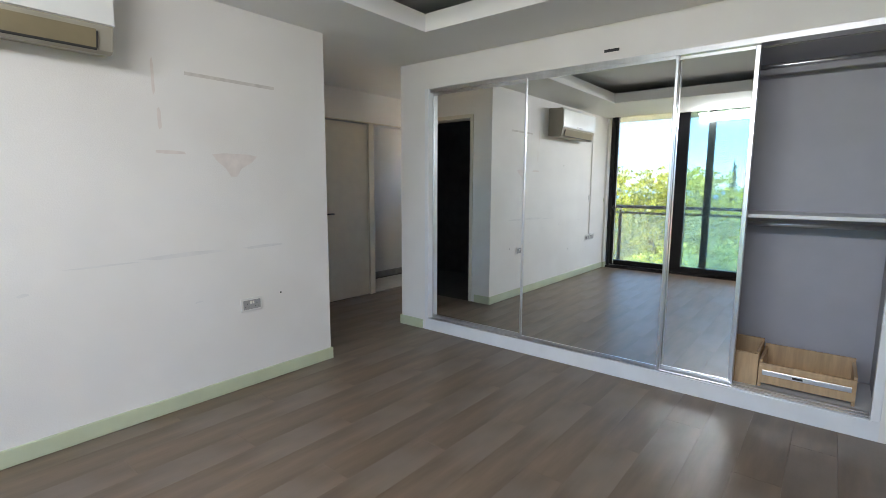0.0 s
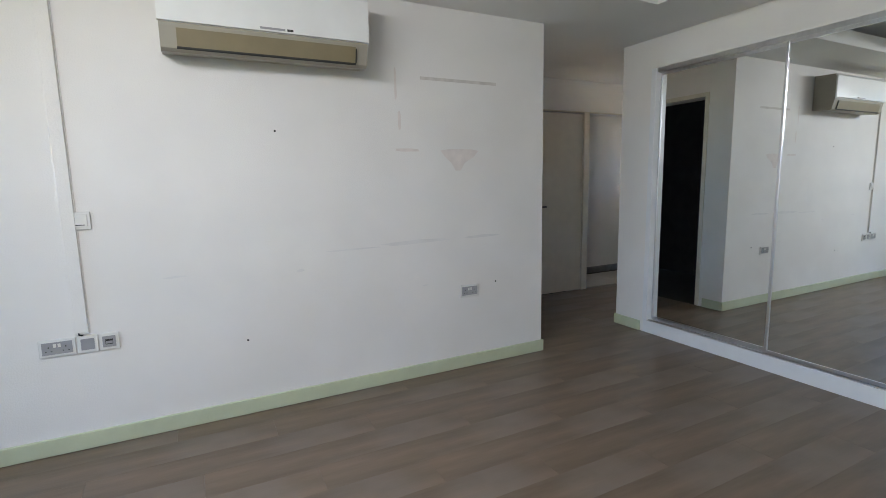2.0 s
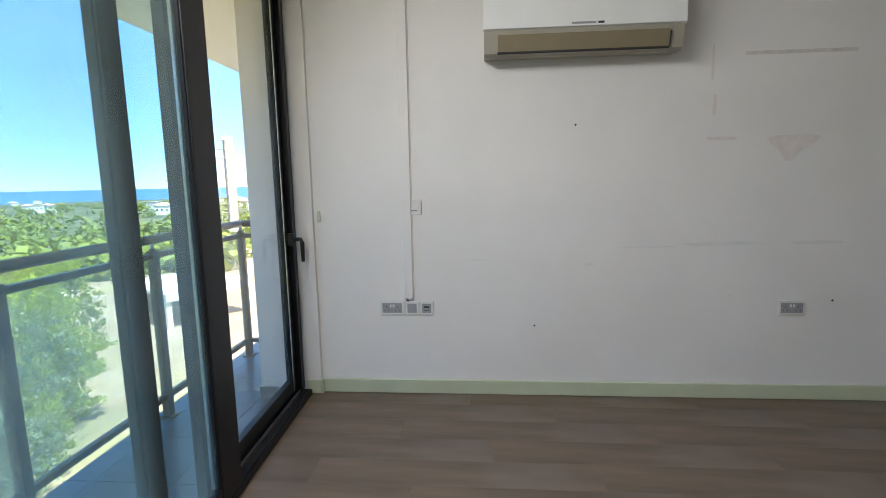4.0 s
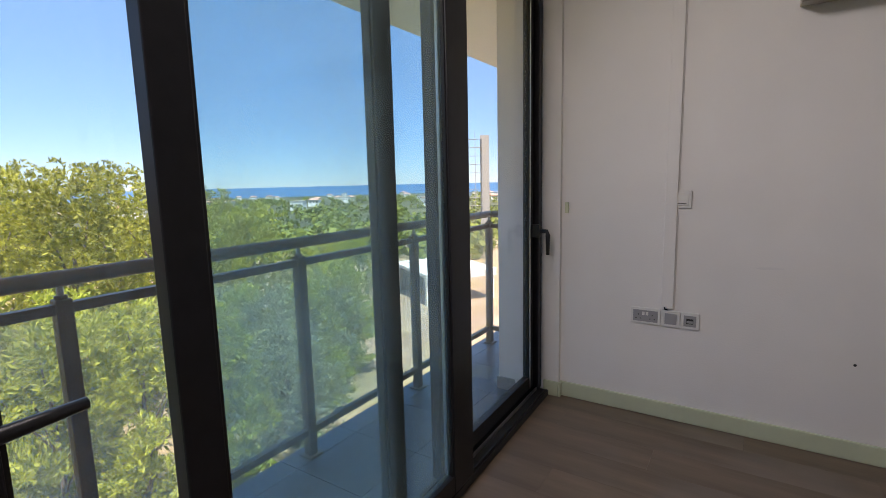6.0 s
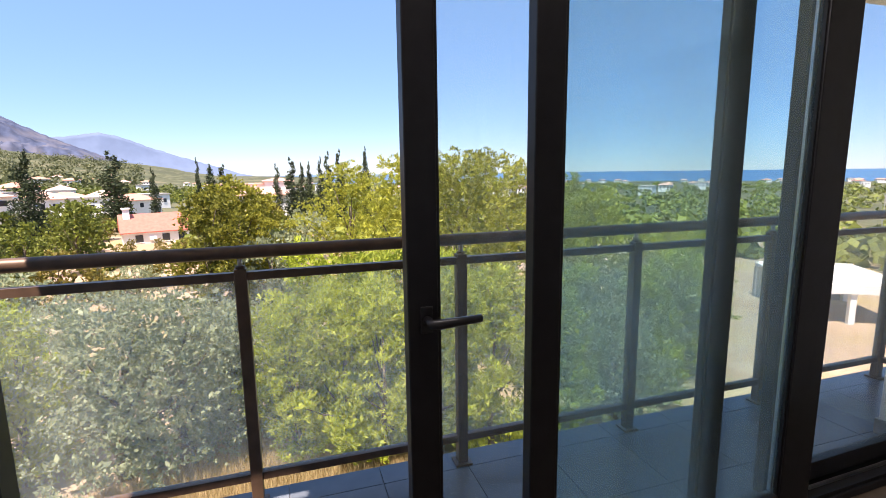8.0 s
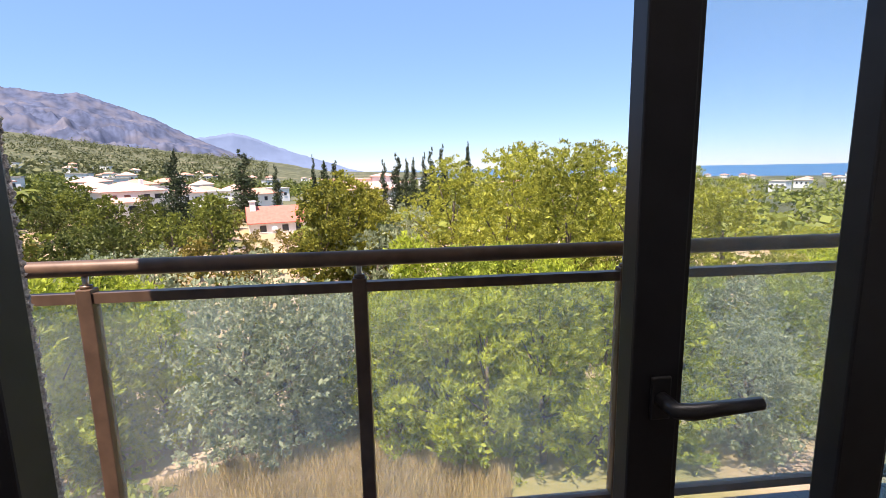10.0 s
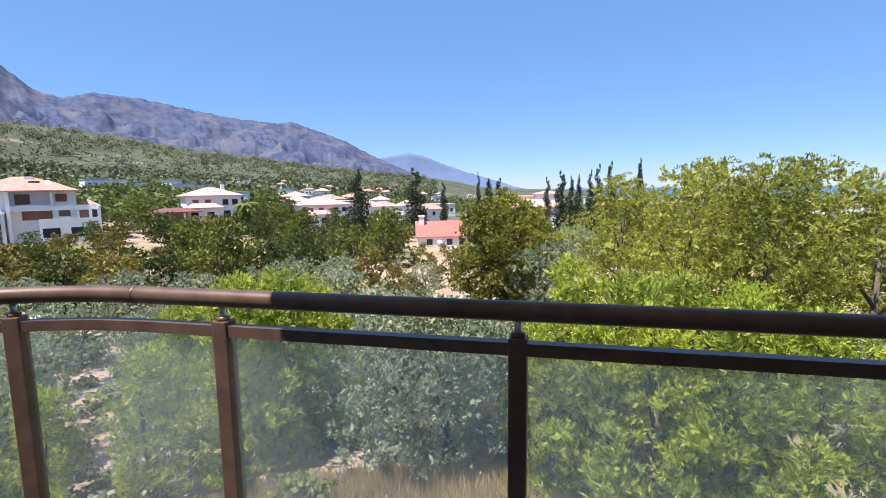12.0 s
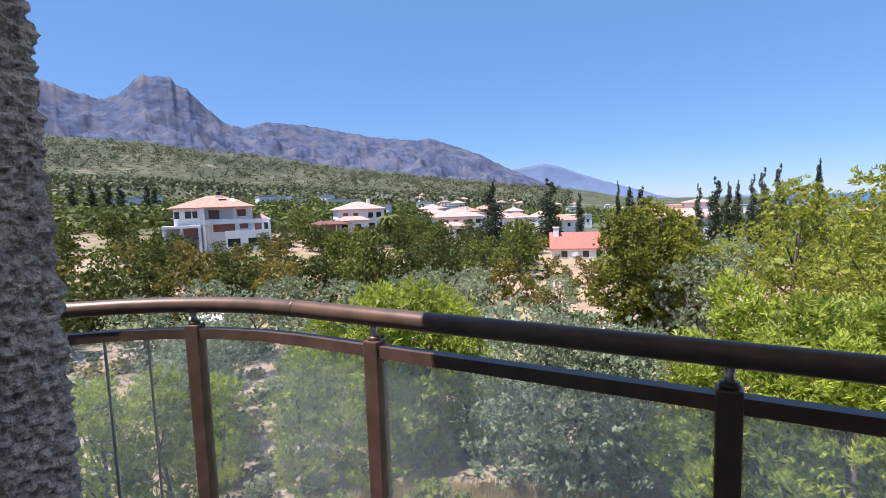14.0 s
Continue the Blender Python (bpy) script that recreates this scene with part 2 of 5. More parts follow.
def tube(bm, path, radii, sides=10, caps=True):
    """A round bar along a list of points, with a radius at each."""
    rings = []
    for i, p in enumerate(path):
        d = (Vector(path[min(i + 1, len(path) - 1)]) - Vector(path[max(i - 1, 0)])).normalized()
        a = d.orthogonal().normalized() if abs(d.z) > 0.9 else d.cross(Vector((0, 0, 1))).normalized()
        b = d.cross(a)
        r = radii[i] if isinstance(radii, (list, tuple)) else radii
        rings.append([bm.verts.new(Vector(p) + r * (math.cos(2 * math.pi * k / sides) * a + math.sin(2 * math.pi * k / sides) * b)) for k in range(sides)])
    for u, v in zip(rings, rings[1:]):
        for k in range(sides):
            bm.faces.new((u[k], u[(k + 1) % sides], v[(k + 1) % sides], v[k]))
    if caps:
        bm.faces.new(rings[0][::-1])
        bm.faces.new(rings[-1])
    return bm


def sweep(bm, path, profile):
    """A flat-sided bar along a level path: profile is a list of (outwards, up)."""
    rings = []
    for i, p in enumerate(path):
        d = (Vector(path[min(i + 1, len(path) - 1)]) - Vector(path[max(i - 1, 0)])).normalized()
        side = d.cross(Vector((0, 0, 1))).normalized()
        rings.append([bm.verts.new(Vector(p) + side * u + Vector((0, 0, w))) for u, w in profile])
    n = len(profile)
    for u, v in zip(rings, rings[1:]):
        for k in range(n):
            bm.faces.new((u[k], u[(k + 1) % n], v[(k + 1) % n], v[k]))
    bm.faces.new(rings[0][::-1])
    bm.faces.new(rings[-1])
    return bm


def mesh_of(name, bm, mat, smooth=False):
    bmesh.ops.recalc_face_normals(bm, faces=bm.faces)
    me = bpy.data.meshes.new(name)
    bm.to_mesh(me)
    bm.free()
    me.materials.append(mat)
    if smooth:
        me.shade_smooth()
    return me


def part(name, bm, mat, parent=None, label="", smooth=False):
    ob = new(name, mesh_of(name, bm, mat, smooth))
    if parent:
        ob.parent = parent
    if label:
        ob["label"] = label
    return ob


def thing(name, at=(0, 0, 0)):
    ob = new(name)
    ob.location = at
    return ob


def structure(name, bm, mat, label="", category="", smooth=False):
    return tagged(part(name, bm, mat, None, "", smooth), label, category, kind="structure")


# ---- the room ----
H, XE, XW, YB = 2.383, 3.383, 4.425, -3.42          # ceiling, end of the long wall, wardrobe face, back wall
YJ, FLOORB = -3.36, -0.247                          # left jamb of the opening, balcony floor

floor = structure("floor", cube(-0.12, 7.0, -3.62, 3.6, -0.25, -0.012), JOINT, "brown wood-look laminate floor of the empty bedroom", "floor")
structure("wall_north", cube(-0.09, XE, 0.0, 0.18, 0.0, 2.75), WHITE, "white painted bedroom wall with scuffs and stains", "wall")
structure("wall_corner_strip", cube(-0.102, -0.001, -0.03, -0.0005, 0.0, H), WHITE, "narrow proud strip of white wall beside the window", "wall")
bm = bmesh.new()
box(bm, XE - 0.18, XE, 0.18, 0.28, 0, 2.75)
box(bm, XE - 0.18, XE, 0.28, 1.08, 2.06, 2.75)
box(bm, XE - 0.18, XE, 1.08, 3.6, 0, 2.75)
structure("wall_passage", bm, WHITE, "white painted wall of the passage with a dark doorway", "wall")
structure("wall_south", cube(-0.09, 6.9, YB - 0.2, YB, 0.0, 2.75), WHITE, "white painted back wall of the bedroom", "wall")
bm = bmesh.new()
box(bm, 3.4, 5.10, 1.42, 1.57, 2.035, 2.75)
box(bm, 3.406, 4.22, 1.42, 1.57, 0, 2.035)
box(bm, 5.10, 5.16, 1.42, 1.57, 0, 2.75)
box(bm, 5.16, 6.1, 1.42, 1.57, 2.035, 2.75)
box(bm, 6.1, 6.9, 1.42, 1.57, 0, 2.75)
structure("wall_hall", bm, WHITE, "white hall wall with a door and an open doorway", "wall")
structure("wall_hall_far", cube(3.3, 7.0, 2.12, 2.3, 0.0, 2.75), WHITE, "white wall of the space beyond the doorway", "wall")
# unseen end wall; its two openings are added to let daylight into the hall
bm = bmesh.new()
box(bm, 6.9, 7.05, YB - 0.2, 0.5, 0, 2.75)
box(bm, 6.9, 7.05, 0.5, 1.36, 0, 0.85)
box(bm, 6.9, 7.05, 0.5, 1.36, 2.15, 2.75)
box(bm, 6.9, 7.05, 1.36, 1.62, 0, 2.75)
box(bm, 6.9, 7.05, 1.62, 2.1, 0, 1.3)
box(bm, 6.9, 7.05, 1.62, 2.1, 1.9, 2.75)
box(bm, 6.9, 7.05, 2.1, 2.3, 0, 2.75)
structure("wall_east", bm, WHITE, "unseen white wall closing the hall, with openings added to light it", "wall")
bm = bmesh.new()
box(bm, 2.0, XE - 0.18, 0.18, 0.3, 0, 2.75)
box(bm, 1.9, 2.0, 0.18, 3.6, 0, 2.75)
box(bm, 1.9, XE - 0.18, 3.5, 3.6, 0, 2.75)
structure("wall_bathroom", bm, BLACKROOM, "side room walls coloured dark to look unlit", "wall")
# wardrobe niche: pier, header, right return, back
bm = bmesh.new()
box(bm, XW, XW + 0.68, -0.055, 0.242, 0, H + 0.3)
structure("wall_pier", bm, WHITE, "white pier beside the built-in wardrobe", "wall")
structure("wall_header", cube(XW, XW + 0.1, -3.2, -0.055, 2.150, H + 0.3), WHITE, "white bulkhead above the mirrored wardrobe", "wall")
structure("wall_wardrobe_back", cube(XW + 0.681, XW + 0.75, YB, 0.242, 0, H + 0.3), WHITE, "wall behind the wardrobe", "wall")
structure("wall_wardrobe_end", cube(XW, XW + 0.66, YB, -3.2, 0, H + 0.3), WHITE, "white wall end beside the wardrobe opening", "wall")
structure("vent_slot", cube(XW - 0.004, XW + 0.001, -1.735, -1.635, 2.203, 2.221), DARKHOLE, "small black slot in the bulkhead", "slot")

# ceiling: dropped ring with a recessed tray
TX0, TX1, TY0, TY1 = 1.44, 3.785, -2.75, -0.61
bm = bmesh.new()
box(bm, 0.055, TX0, YB, 0.0, H, H + 0.09)
box(bm, 0.035, 0.055, YB, 0.0, H, H + 0.2)
box(bm, TX1, 6.9, YB, -0.0, H, H + 0.09)
box(bm, TX0, TX1, TY1, 0.0, H, H + 0.09)
box(bm, TX0, TX1, YB, TY0, H, H + 0.09)
box(bm, XE, 6.9, 0.0, 3.6, H, H + 0.09)
box(bm, 1.9, XE, 0.18, 3.6, H, H + 0.09)
structure("ceiling", bm, CEIL, "white dropped ceiling with a recessed tray", "ceiling")
structure("ceiling_tray", cube(-0.2, 6.9, YB, 0.0, H + 0.2, H + 0.32), CEIL, "upper white ceiling inside the tray", "ceiling")
bm = bmesh.new()
for a, b, c, d in ((TX0 + 0.001, TX0 + 0.02, TY0, TY1), (TX1 - 0.02, TX1 - 0.001, TY0, TY1), (TX0, TX1, TY0 + 0.001, TY0 + 0.02), (TX0, TX1, TY1 - 0.02, TY1 - 0.001)):
    box(bm, a, b, c, d, H - 0.018, H + 0.10)
structure("tray_trim", bm, CEIL, "white plaster lip round the ceiling tray", "trim")


def skirting(name, x0, x1, y0, y1, mat, label):
    """Skirting with a rounded top edge."""
    return structure(name, cube(x0, x1, y0, y1, 0.0, 0.088, 0.005), mat, label, "baseboard")


SK = "cream-green painted skirting board along the white wall"
skirting("baseboard_north", 0.0, XE + 0.014, -0.016, -0.0005, CREAM, SK)
skirting("baseboard_strip", -0.09, 0.0, -0.046, -0.031, CREAM, SK)
skirting("baseboard_corner", 0.0005, 0.015, -0.046, -0.0165, CREAM, SK)
skirting("baseboard_passage", XE + 0.0005, XE + 0.014, 0.0, 0.2, CREAM, SK)
skirting("baseboard_pier", XW - 0.014, XW - 0.0005, -0.03, 0.242, CREAM, SK)
skirting("baseboard_pier_return", XW - 0.014, XW + 0.6, 0.2425, 0.256, CREAM, SK)
skirting("baseboard_hall", 5.0, 6.9, 2.105, 2.1195, GREYSKIRT, "grey tile skirting in the hall")

# hall doors
door = tagged(thing("door_1", (4.23, 1.45, 0.0)), "closed cream painted flush door with a black lever", "door", kind="structure")
part("leaf", cube(0.0, 0.85, -0.03, 0.01, 0.006, 2.02, 0.003), DOORCREAM, door)
bm = bmesh.new()
tube(bm, [(0.16, -0.03, 1.0), (0.16, -0.075, 1.0)], 0.011)
tube(bm, [(0.16, -0.075, 1.0), (0.30, -0.078, 1.0)], 0.010)
part("handle", bm, BLACKPL, door, "black lever handle", True)
bm = bmesh.new()
for x0, x1, z0, z1 in ((-0.07, 0.0, 0, 2.03), (0.85, 0.93, 0, 2.03), (-0.07, 1.9, 2.03, 2.045)):
    box(bm, 4.23 + x0, 4.23 + x1, 1.395, 1.4195, z0, z1, 0.004)
structure("door_trim", bm, DOORCREAM, "cream door casing in the hall", "trim")
bm = bmesh.new()
for y0, y1, z0, z1 in ((0.24, 0.28, 0, 2.06), (1.08, 1.12, 0, 2.06), (0.24, 1.12, 2.06, 2.10)):
    box(bm, XE, XE + 0.012, y0, y1, z0, z1, 0.003)
structure("doorway_trim", bm, DOORCREAM, "cream casing round the dark doorway", "trim")


# ---- wardrobe ----
wardrobe = tagged(thing("wardrobe", (XW, 0, 0)), "built-in sliding wardrobe with mirrored doors, one bay open and nearly empty", "wardrobe")
bm = bmesh.new()
box(bm, 0.0, 0.62, -3.2, -0.056, 0.0, 0.105)
part("plinth", bm, WHITELAM, wardrobe, "white plinth board")
bm = bmesh.new()
box(bm, -0.012, 0.06, -0.10, -0.056, 0.105, 2.150, 0.003)
part("side_frame", bm, WHITELAM, wardrobe)
part("side_frame", cube(0.0, 0.06, -3.2, -3.16, 0.105, 2.150, 0.003), WHITELAM, wardrobe)
bm = bmesh.new()
box(bm, 0.002, 0.11, -3.16, -0.10, 2.118, 2.150)
part("top_track", bm, CHROME, wardrobe, "aluminium sliding track")
bm = bmesh.new()
for x in (0.006, 0.05, 0.094):
    box(bm, x, x + 0.012, -3.16, -0.10, 0.105, 0.116)
part("bottom_track", bm, CHROME, wardrobe, "aluminium floor track")
part("back_panel", cube(0.63, 0.645, -3.2, -0.056, 0.105, 2.150), GREYLAM, wardrobe)
part("side_panel", cube(0.12, 0.63, -3.2, -3.182, 0.105, 2.150), GREYLAM, wardrobe)
part("divider", cube(0.12, 0.63, -2.15, -2.132, 0.105, 2.150), GREYLAM, wardrobe)
part("divider", cube(0.12, 0.63, -1.08, -1.062, 0.105, 2.150), GREYLAM, wardrobe)
part("shelf", cube(0.13, 0.63, -3.182, -2.15, 1.142, 1.164, 0.002), WHITELAM, wardrobe, "white-edged shelf")
part("top_panel", cube(0.12, 0.63, -3.2, -0.056, 2.113, 2.131), GREYLAM, wardrobe)
for z in (1.095, 2.053):
    part("hanging_rail", tube(bmesh.new(), [(0.36, -3.182, z), (0.36, -2.15, z)], 0.014, 12), CHROME, wardrobe, "chrome hanging rail", True)


def sliding_door(y0, y1, x, wide):
    d = part("sliding_door", cube(x + 0.006, x + 0.028, y0 + 0.004, y1 - 0.004, 0.125, 2.113), GREYLAM, wardrobe, "mirrored sliding door")
    part("mirror", cube(x + 0.002, x + 0.0055, y0 + 0.006, y1 - 0.006, 0.14, 2.098), MIRROR, d, "clear mirror panel")
    for ya, yb in ((y0, y0 + wide), (y1 - wide, y1)):
        bm = bmesh.new()
        box(bm, x - 0.006, x + 0.03, ya, yb, 0.118, 2.118, 0.003)
        part("stile", bm, CHROME, d, "aluminium door edge")
    for za, zb in ((0.118, 0.14), (2.098, 2.118)):
        part("rail", cube(x - 0.004, x + 0.03, y0 + wide, y1 - wide, za, zb), CHROME, d)


sliding_door(-1.055, -0.101, 0.05, 0.014)
sliding_door(-2.102, -1.040, 0.012, 0.018)
sliding_door(-2.520, -2.06, 0.05, 0.026)
# drawer carcass left in the open bay
drawer = tagged(thing("drawer_box", (XW + 0.14, -2.86, 0.106)), "loose beech drawer lying in the open wardrobe bay", "drawer")
for nm, b in (("front", (0.0, 0.016, -0.24, 0.22, 0.03, 0.155)), ("back", (0.33, 0.346, -0.24, 0.22, 0.03, 0.19)), ("side", (0.016, 0.33, -0.24, -0.224, 0.0, 0.17)),
              ("side", (0.016, 0.33, 0.204, 0.22, 0.0, 0.17)), ("base", (0.016, 0.33, -0.224, 0.204, 0.045, 0.053))):
    part(nm, cube(*b, 0.001), BEECH, drawer)
part("runner", cube(-0.012, -0.0005, -0.22, 0.2, 0.085, 0.115, 0.002), CHROME, drawer, "metal drawer runner")
part("runner_screw", cube(-0.018, -0.0125, 0.0, 0.05, 0.094, 0.106, 0.001), DARKHOLE, drawer, "dark runner catch")
panel = tagged(thing("loose_box", (XW + 0.15, -2.535, 0.106)), "pale beech open box standing in the wardrobe", "box")
for nm, b in (("front", (0.0, 0.016, -0.10, 0.10, 0, 0.20)), ("back", (0.28, 0.296, -0.10, 0.10, 0, 0.23)), ("side", (0.016, 0.28, -0.10, -0.084, 0, 0.21)), ("side", (0.016, 0.28, 0.084, 0.10, 0, 0.21))):
    part(nm, cube(*b, 0.001), BEECH, panel)

# ---- air conditioner ----
ac = tagged(thing("air_conditioner", (1.019, 0, 1.932)), "white wall-mounted split air conditioner with yellowed louvre", "air conditioner")
AW = 0.997


def extrude_x(profile, x0, x1):
    bm = bmesh.new()
    ends = [[bm.verts.new((x, y, z)) for y, z in profile] for x in (x0, x1)]
    n = len(profile)
    for k in range(n):
        bm.faces.new((ends[0][k], ends[0][(k + 1) % n], ends[1][(k + 1) % n], ends[1][k]))
    bm.faces.new(ends[0][::-1])
    bm.faces.new(ends[1])
    return bm


part("body", extrude_x([(-0.003, 0.02), (-0.15, 0.0), (-0.178, 0.012), (-0.2, 0.115), (-0.2, 0.33), (-0.18, 0.355), (-0.003, 0.36)], 0, AW), ACBEIGE, ac, "yellowed beige casing")
part("front_panel", extrude_x([(-0.2005, 0.122), (-0.2145, 0.126), (-0.2145, 0.335), (-0.19, 0.358), (-0.18, 0.357), (-0.2005, 0.33)], -0.004, AW + 0.004), ACWHITE, ac, "white front cover")
part("louvre", extrude_x([(-0.1815, 0.018), (-0.1885, 0.018), (-0.2055, 0.098), (-0.1985, 0.098)], 0.07, AW - 0.07), ACDARK, ac, "tan air louvre")
part("slit", extrude_x([(-0.1795, 0.0085), (-0.1875, 0.0125), (-0.1892, 0.0185), (-0.1812, 0.0178)], 0.068, AW - 0.066), DARKHOLE, ac, "dark gap under the louvre")
part("slit", extrude_x([(-0.181, 0.018), (-0.1905, 0.018), (-0.2068, 0.09), (-0.198, 0.09)], AW - 0.0695, AW - 0.064), DARKHOLE, ac)
part("badge", cube(0.44, 0.56, -0.2165, -0.2145, 0.134, 0.144), GREYPL, ac)
part("badge", cube(0.57, 0.60, -0.2165, -0.2145, 0.134, 0.144), DARKHOLE, ac)

# cable trunking, switch and sockets
trunking = tagged(thing("cable_trunking"), "white cable trunking running down the wall", "trunking")
part("back_channel", cube(0.526, 0.592, -0.006, -0.0005, 0.597, H, 0.001), WHITE, trunking)
part("cover", cube(0.531, 0.587, -0.017, -0.0065, 0.599, H, 0.003), WHITE, trunking)
part("end_cap", cube(0.530, 0.588, -0.0175, -0.0005, 0.594, 0.5985, 0.001), PLATE, trunking)
tagged(part("cable_end", tube(bmesh.new(), [(0.545, -0.012, 0.600), (0.55, -0.02, 0.590), (0.56, -0.012, 0.586)], 0.004, 6), BLACKPL), "short black cable end below the trunking", "cable")


def plate(name, x, z, w, h, label, category):
    t = thing(name, (x, 0, z))
    part("plate", cube(-w / 2, w / 2, -0.010, -0.0005, -h / 2, h / 2, 0.003), PLATE, t)
    return tagged(t, label, category)


def double_socket(x, z, label):
    s = plate("socket", x, z, 0.146, 0.086, label, "socket")
    part("insert", cube(-0.06, 0.06, -0.012, -0.0105, -0.03, 0.03, 0.0005), GREYPL, s, "grey socket face")
    for sx in (-0.034, 0.034):
        bm = bmesh.new()
        for dx, dz, w, h in ((0, 0.006, 0.004, 0.007), (-0.011, -0.014, 0.006, 0.004), (0.011, -0.014, 0.006, 0.004)):
            box(bm, sx + dx - w / 2, sx + dx + w / 2, -0.0126, -0.0121, dz - h / 2, dz + h / 2)
        part("pin_holes", bm, DARKHOLE, s)
    for dx in (-0.009, 0.009):
        part("rocker", cube(dx - 0.006, dx + 0.006, -0.0145, -0.0121, 0.004, 0.022, 0.001), PLATE, s)
    return s


double_socket(0.456, 0.540, "white double power socket with grey face, low on the wall")
double_socket(2.752, 0.546, "white double power socket with grey face, far end of the wall")
for x, deep in ((0.577, False), (0.665, True)):
    s = plate("data_outlet", x, 0.539, 0.086, 0.086, "white data outlet with a grey face beside the socket", "outlet")
    part("insert", cube(-0.028, 0.028, -0.012, -0.0105, -0.028, 0.028, 0.001), GREYPL, s)
    if deep:
        part("jack", cube(-0.016, 0.016, -0.0128, -0.0121, -0.014, 0.012), DARKHOLE, s)
        part("shutter", cube(-0.014, 0.014, -0.014, -0.0129, -0.01, 0.002), GREYPL, s)
s = plate("light_switch", 0.605, 1.146, 0.086, 0.086, "white light switch with a long rocker", "switch")
part("rocker", cube(-0.03, 0.03, -0.0145, -0.0105, -0.03, 0.03, 0.002), PLATE, s)
part("indicator", cube(-0.02, 0.02, -0.0150, -0.0146, -0.022, -0.018), DARKHOLE, s)
old = tagged(thing("blind_chain_holder", (0.03, 0, 1.1)), "small cream blind-cord holder screwed to the wall", "cord holder")
part("clip", cube(-0.01, 0.01, -0.014, -0.0005, -0.03, 0.03, 0.003), CREAM, old)

# scuffs on the wall
STAIN = material("worn_paint_patch", (0.63, 0.595, 0.555), 0.7, vary=0.12, grain=20)
STAIN2 = material("pinkish_filler_patch", (0.735, 0.675, 0.635), 0.7, vary=0.08, grain=14)
bm = bmesh.new()
box(bm, 2.417, 2.979, -0.0022, -0.0005, 1.934, 1.953)
structure("scrape_mark", bm, STAIN, "long grey scrape on the white wall", "mark")
bm = bmesh.new()
ring = [(2.55, 1.50), (2.62, 1.51), (2.78, 1.51), (2.84, 1.50), (2.80, 1.46), (2.73, 1.42), (2.70, 1.37), (2.66, 1.37), (2.63, 1.42), (2.58, 1.46)]
bm.faces.new([bm.verts.new((x, -0.0015, z)) for x, z in ring])
structure("filler_patch", bm, STAIN2, "pinkish triangular filler patch on the wall", "mark")
bm = bmesh.new()
for x, z, w, h in ((2.32, 1.50, 0.16, 0.02), (2.27, 1.68, 0.02, 0.12), (2.25, 1.9, 0.015, 0.2)):
    bm.faces.new([bm.verts.new((x + a * w, -0.0012, z + b * h)) for a, b in ((-.5, -.3), (-.2, -.5), (.5, -.4), (.45, .3), (.1, .5), (-.5, .4))])
structure("faint_scuff", bm, STAIN2, "faint scuffs on the white wall", "mark")
SMUDGE = material("faint_grey_smudge", (0.735, 0.72, 0.70), 0.65, vary=0.06, grain=9)
bm = bmesh.new()
for x, z, w, h in ((1.95, 0.90, 0.36, 0.012), (2.36, 0.915, 0.5, 0.03), (2.86, 0.92, 0.3, 0.022), (0.98, 0.83, 0.12, 0.014), (2.42, 0.62, 0.05, 0.012), (1.62, 0.80, 0.05, 0.02)):
    bm.faces.new([bm.verts.new((x + a * w, -0.0011, z + b * h)) for a, b in ((-.5, 0), (-.3, -.5), (.1, -.35), (.5, -.1), (.42, .3), (.05, .5), (-.3, .25))])
structure("smudge", bm, SMUDGE, "faint grey rub marks along the white wall", "mark")
for x, z in ((1.527, 1.594), (1.309, 0.432), (2.971, 0.588)):
    structure("nail_hole", tube(bmesh.new(), [(x, -0.003, z), (x, -0.0002, z)], 0.006, 8), DARKHOLE, "small dark nail hole in the wall", "mark")


# ---- sliding window ----
win = tagged(thing("window_1", (-0.075, -0.05, 0)), "floor-to-ceiling anthracite sliding window, one leaf pushed open", "window", kind="structure")
WT = 2.58
win.rotation_euler = (0, 0, radians(1.86))
WJ = YJ + 0.045
for nm, b in (("frame_sill", (-0.11, 0.02, WJ, -0.0, -0.0, 0.035)), ("frame_head", (-0.11, 0.03, WJ, -0.0, WT - 0.06, WT)),
              ("frame_jamb", (-0.11, -0.03, -0.035, 0.018, 0.035, WT - 0.06)), ("frame_jamb", (-0.07, 0.0, WJ - 0.03, WJ + 0.005, 0.035, WT - 0.06))):
    part(nm, cube(*b, 0.004), DARKMETAL, win)
for x in (-0.083, -0.042, 0.008):
    part("track", cube(x - 0.004, x + 0.004, WJ + 0.006, -0.036, 0.036, 0.05), CHROME if x == -0.042 else DARKMETAL, win)


def leaf(y0, y1, x, wl, wr, glass, z0=0.052):
    """One glazed leaf with two stiles, two rails, gaskets and its pane."""
    lf = part("leaf", cube(x - 0.022, x + 0.022, y0, y0 + wl, z0, WT - 0.062, 0.004), DARKMETAL, win)
    part("stile", cube(x - 0.022, x + 0.022, y1 - wr, y1, z0, WT - 0.062, 0.004), DARKMETAL, lf)
    for za, zb in ((z0, z0 + 0.075), (WT - 0.14, WT - 0.062)):
        part("rail", cube(x - 0.02, x + 0.02, y0 + wl, y1 - wr, za, zb, 0.003), DARKMETAL, lf)
    bm = bmesh.new()
    for ya, yb in ((y0 + wl, y0 + wl + 0.008), (y1 - wr - 0.008, y1 - wr)):
        box(bm, x + 0.006, x + 0.016, ya, yb, z0 + 0.075, WT - 0.14)
    part("gasket", bm, BLACKPL, lf)
    g = part("pane", cube(x - 0.003, x + 0.003, y0 + wl, y1 - wr, z0 + 0.075, WT - 0.14), glass, lf, "clear window pane with a little dust")
    g.visible_shadow = False
    return lf


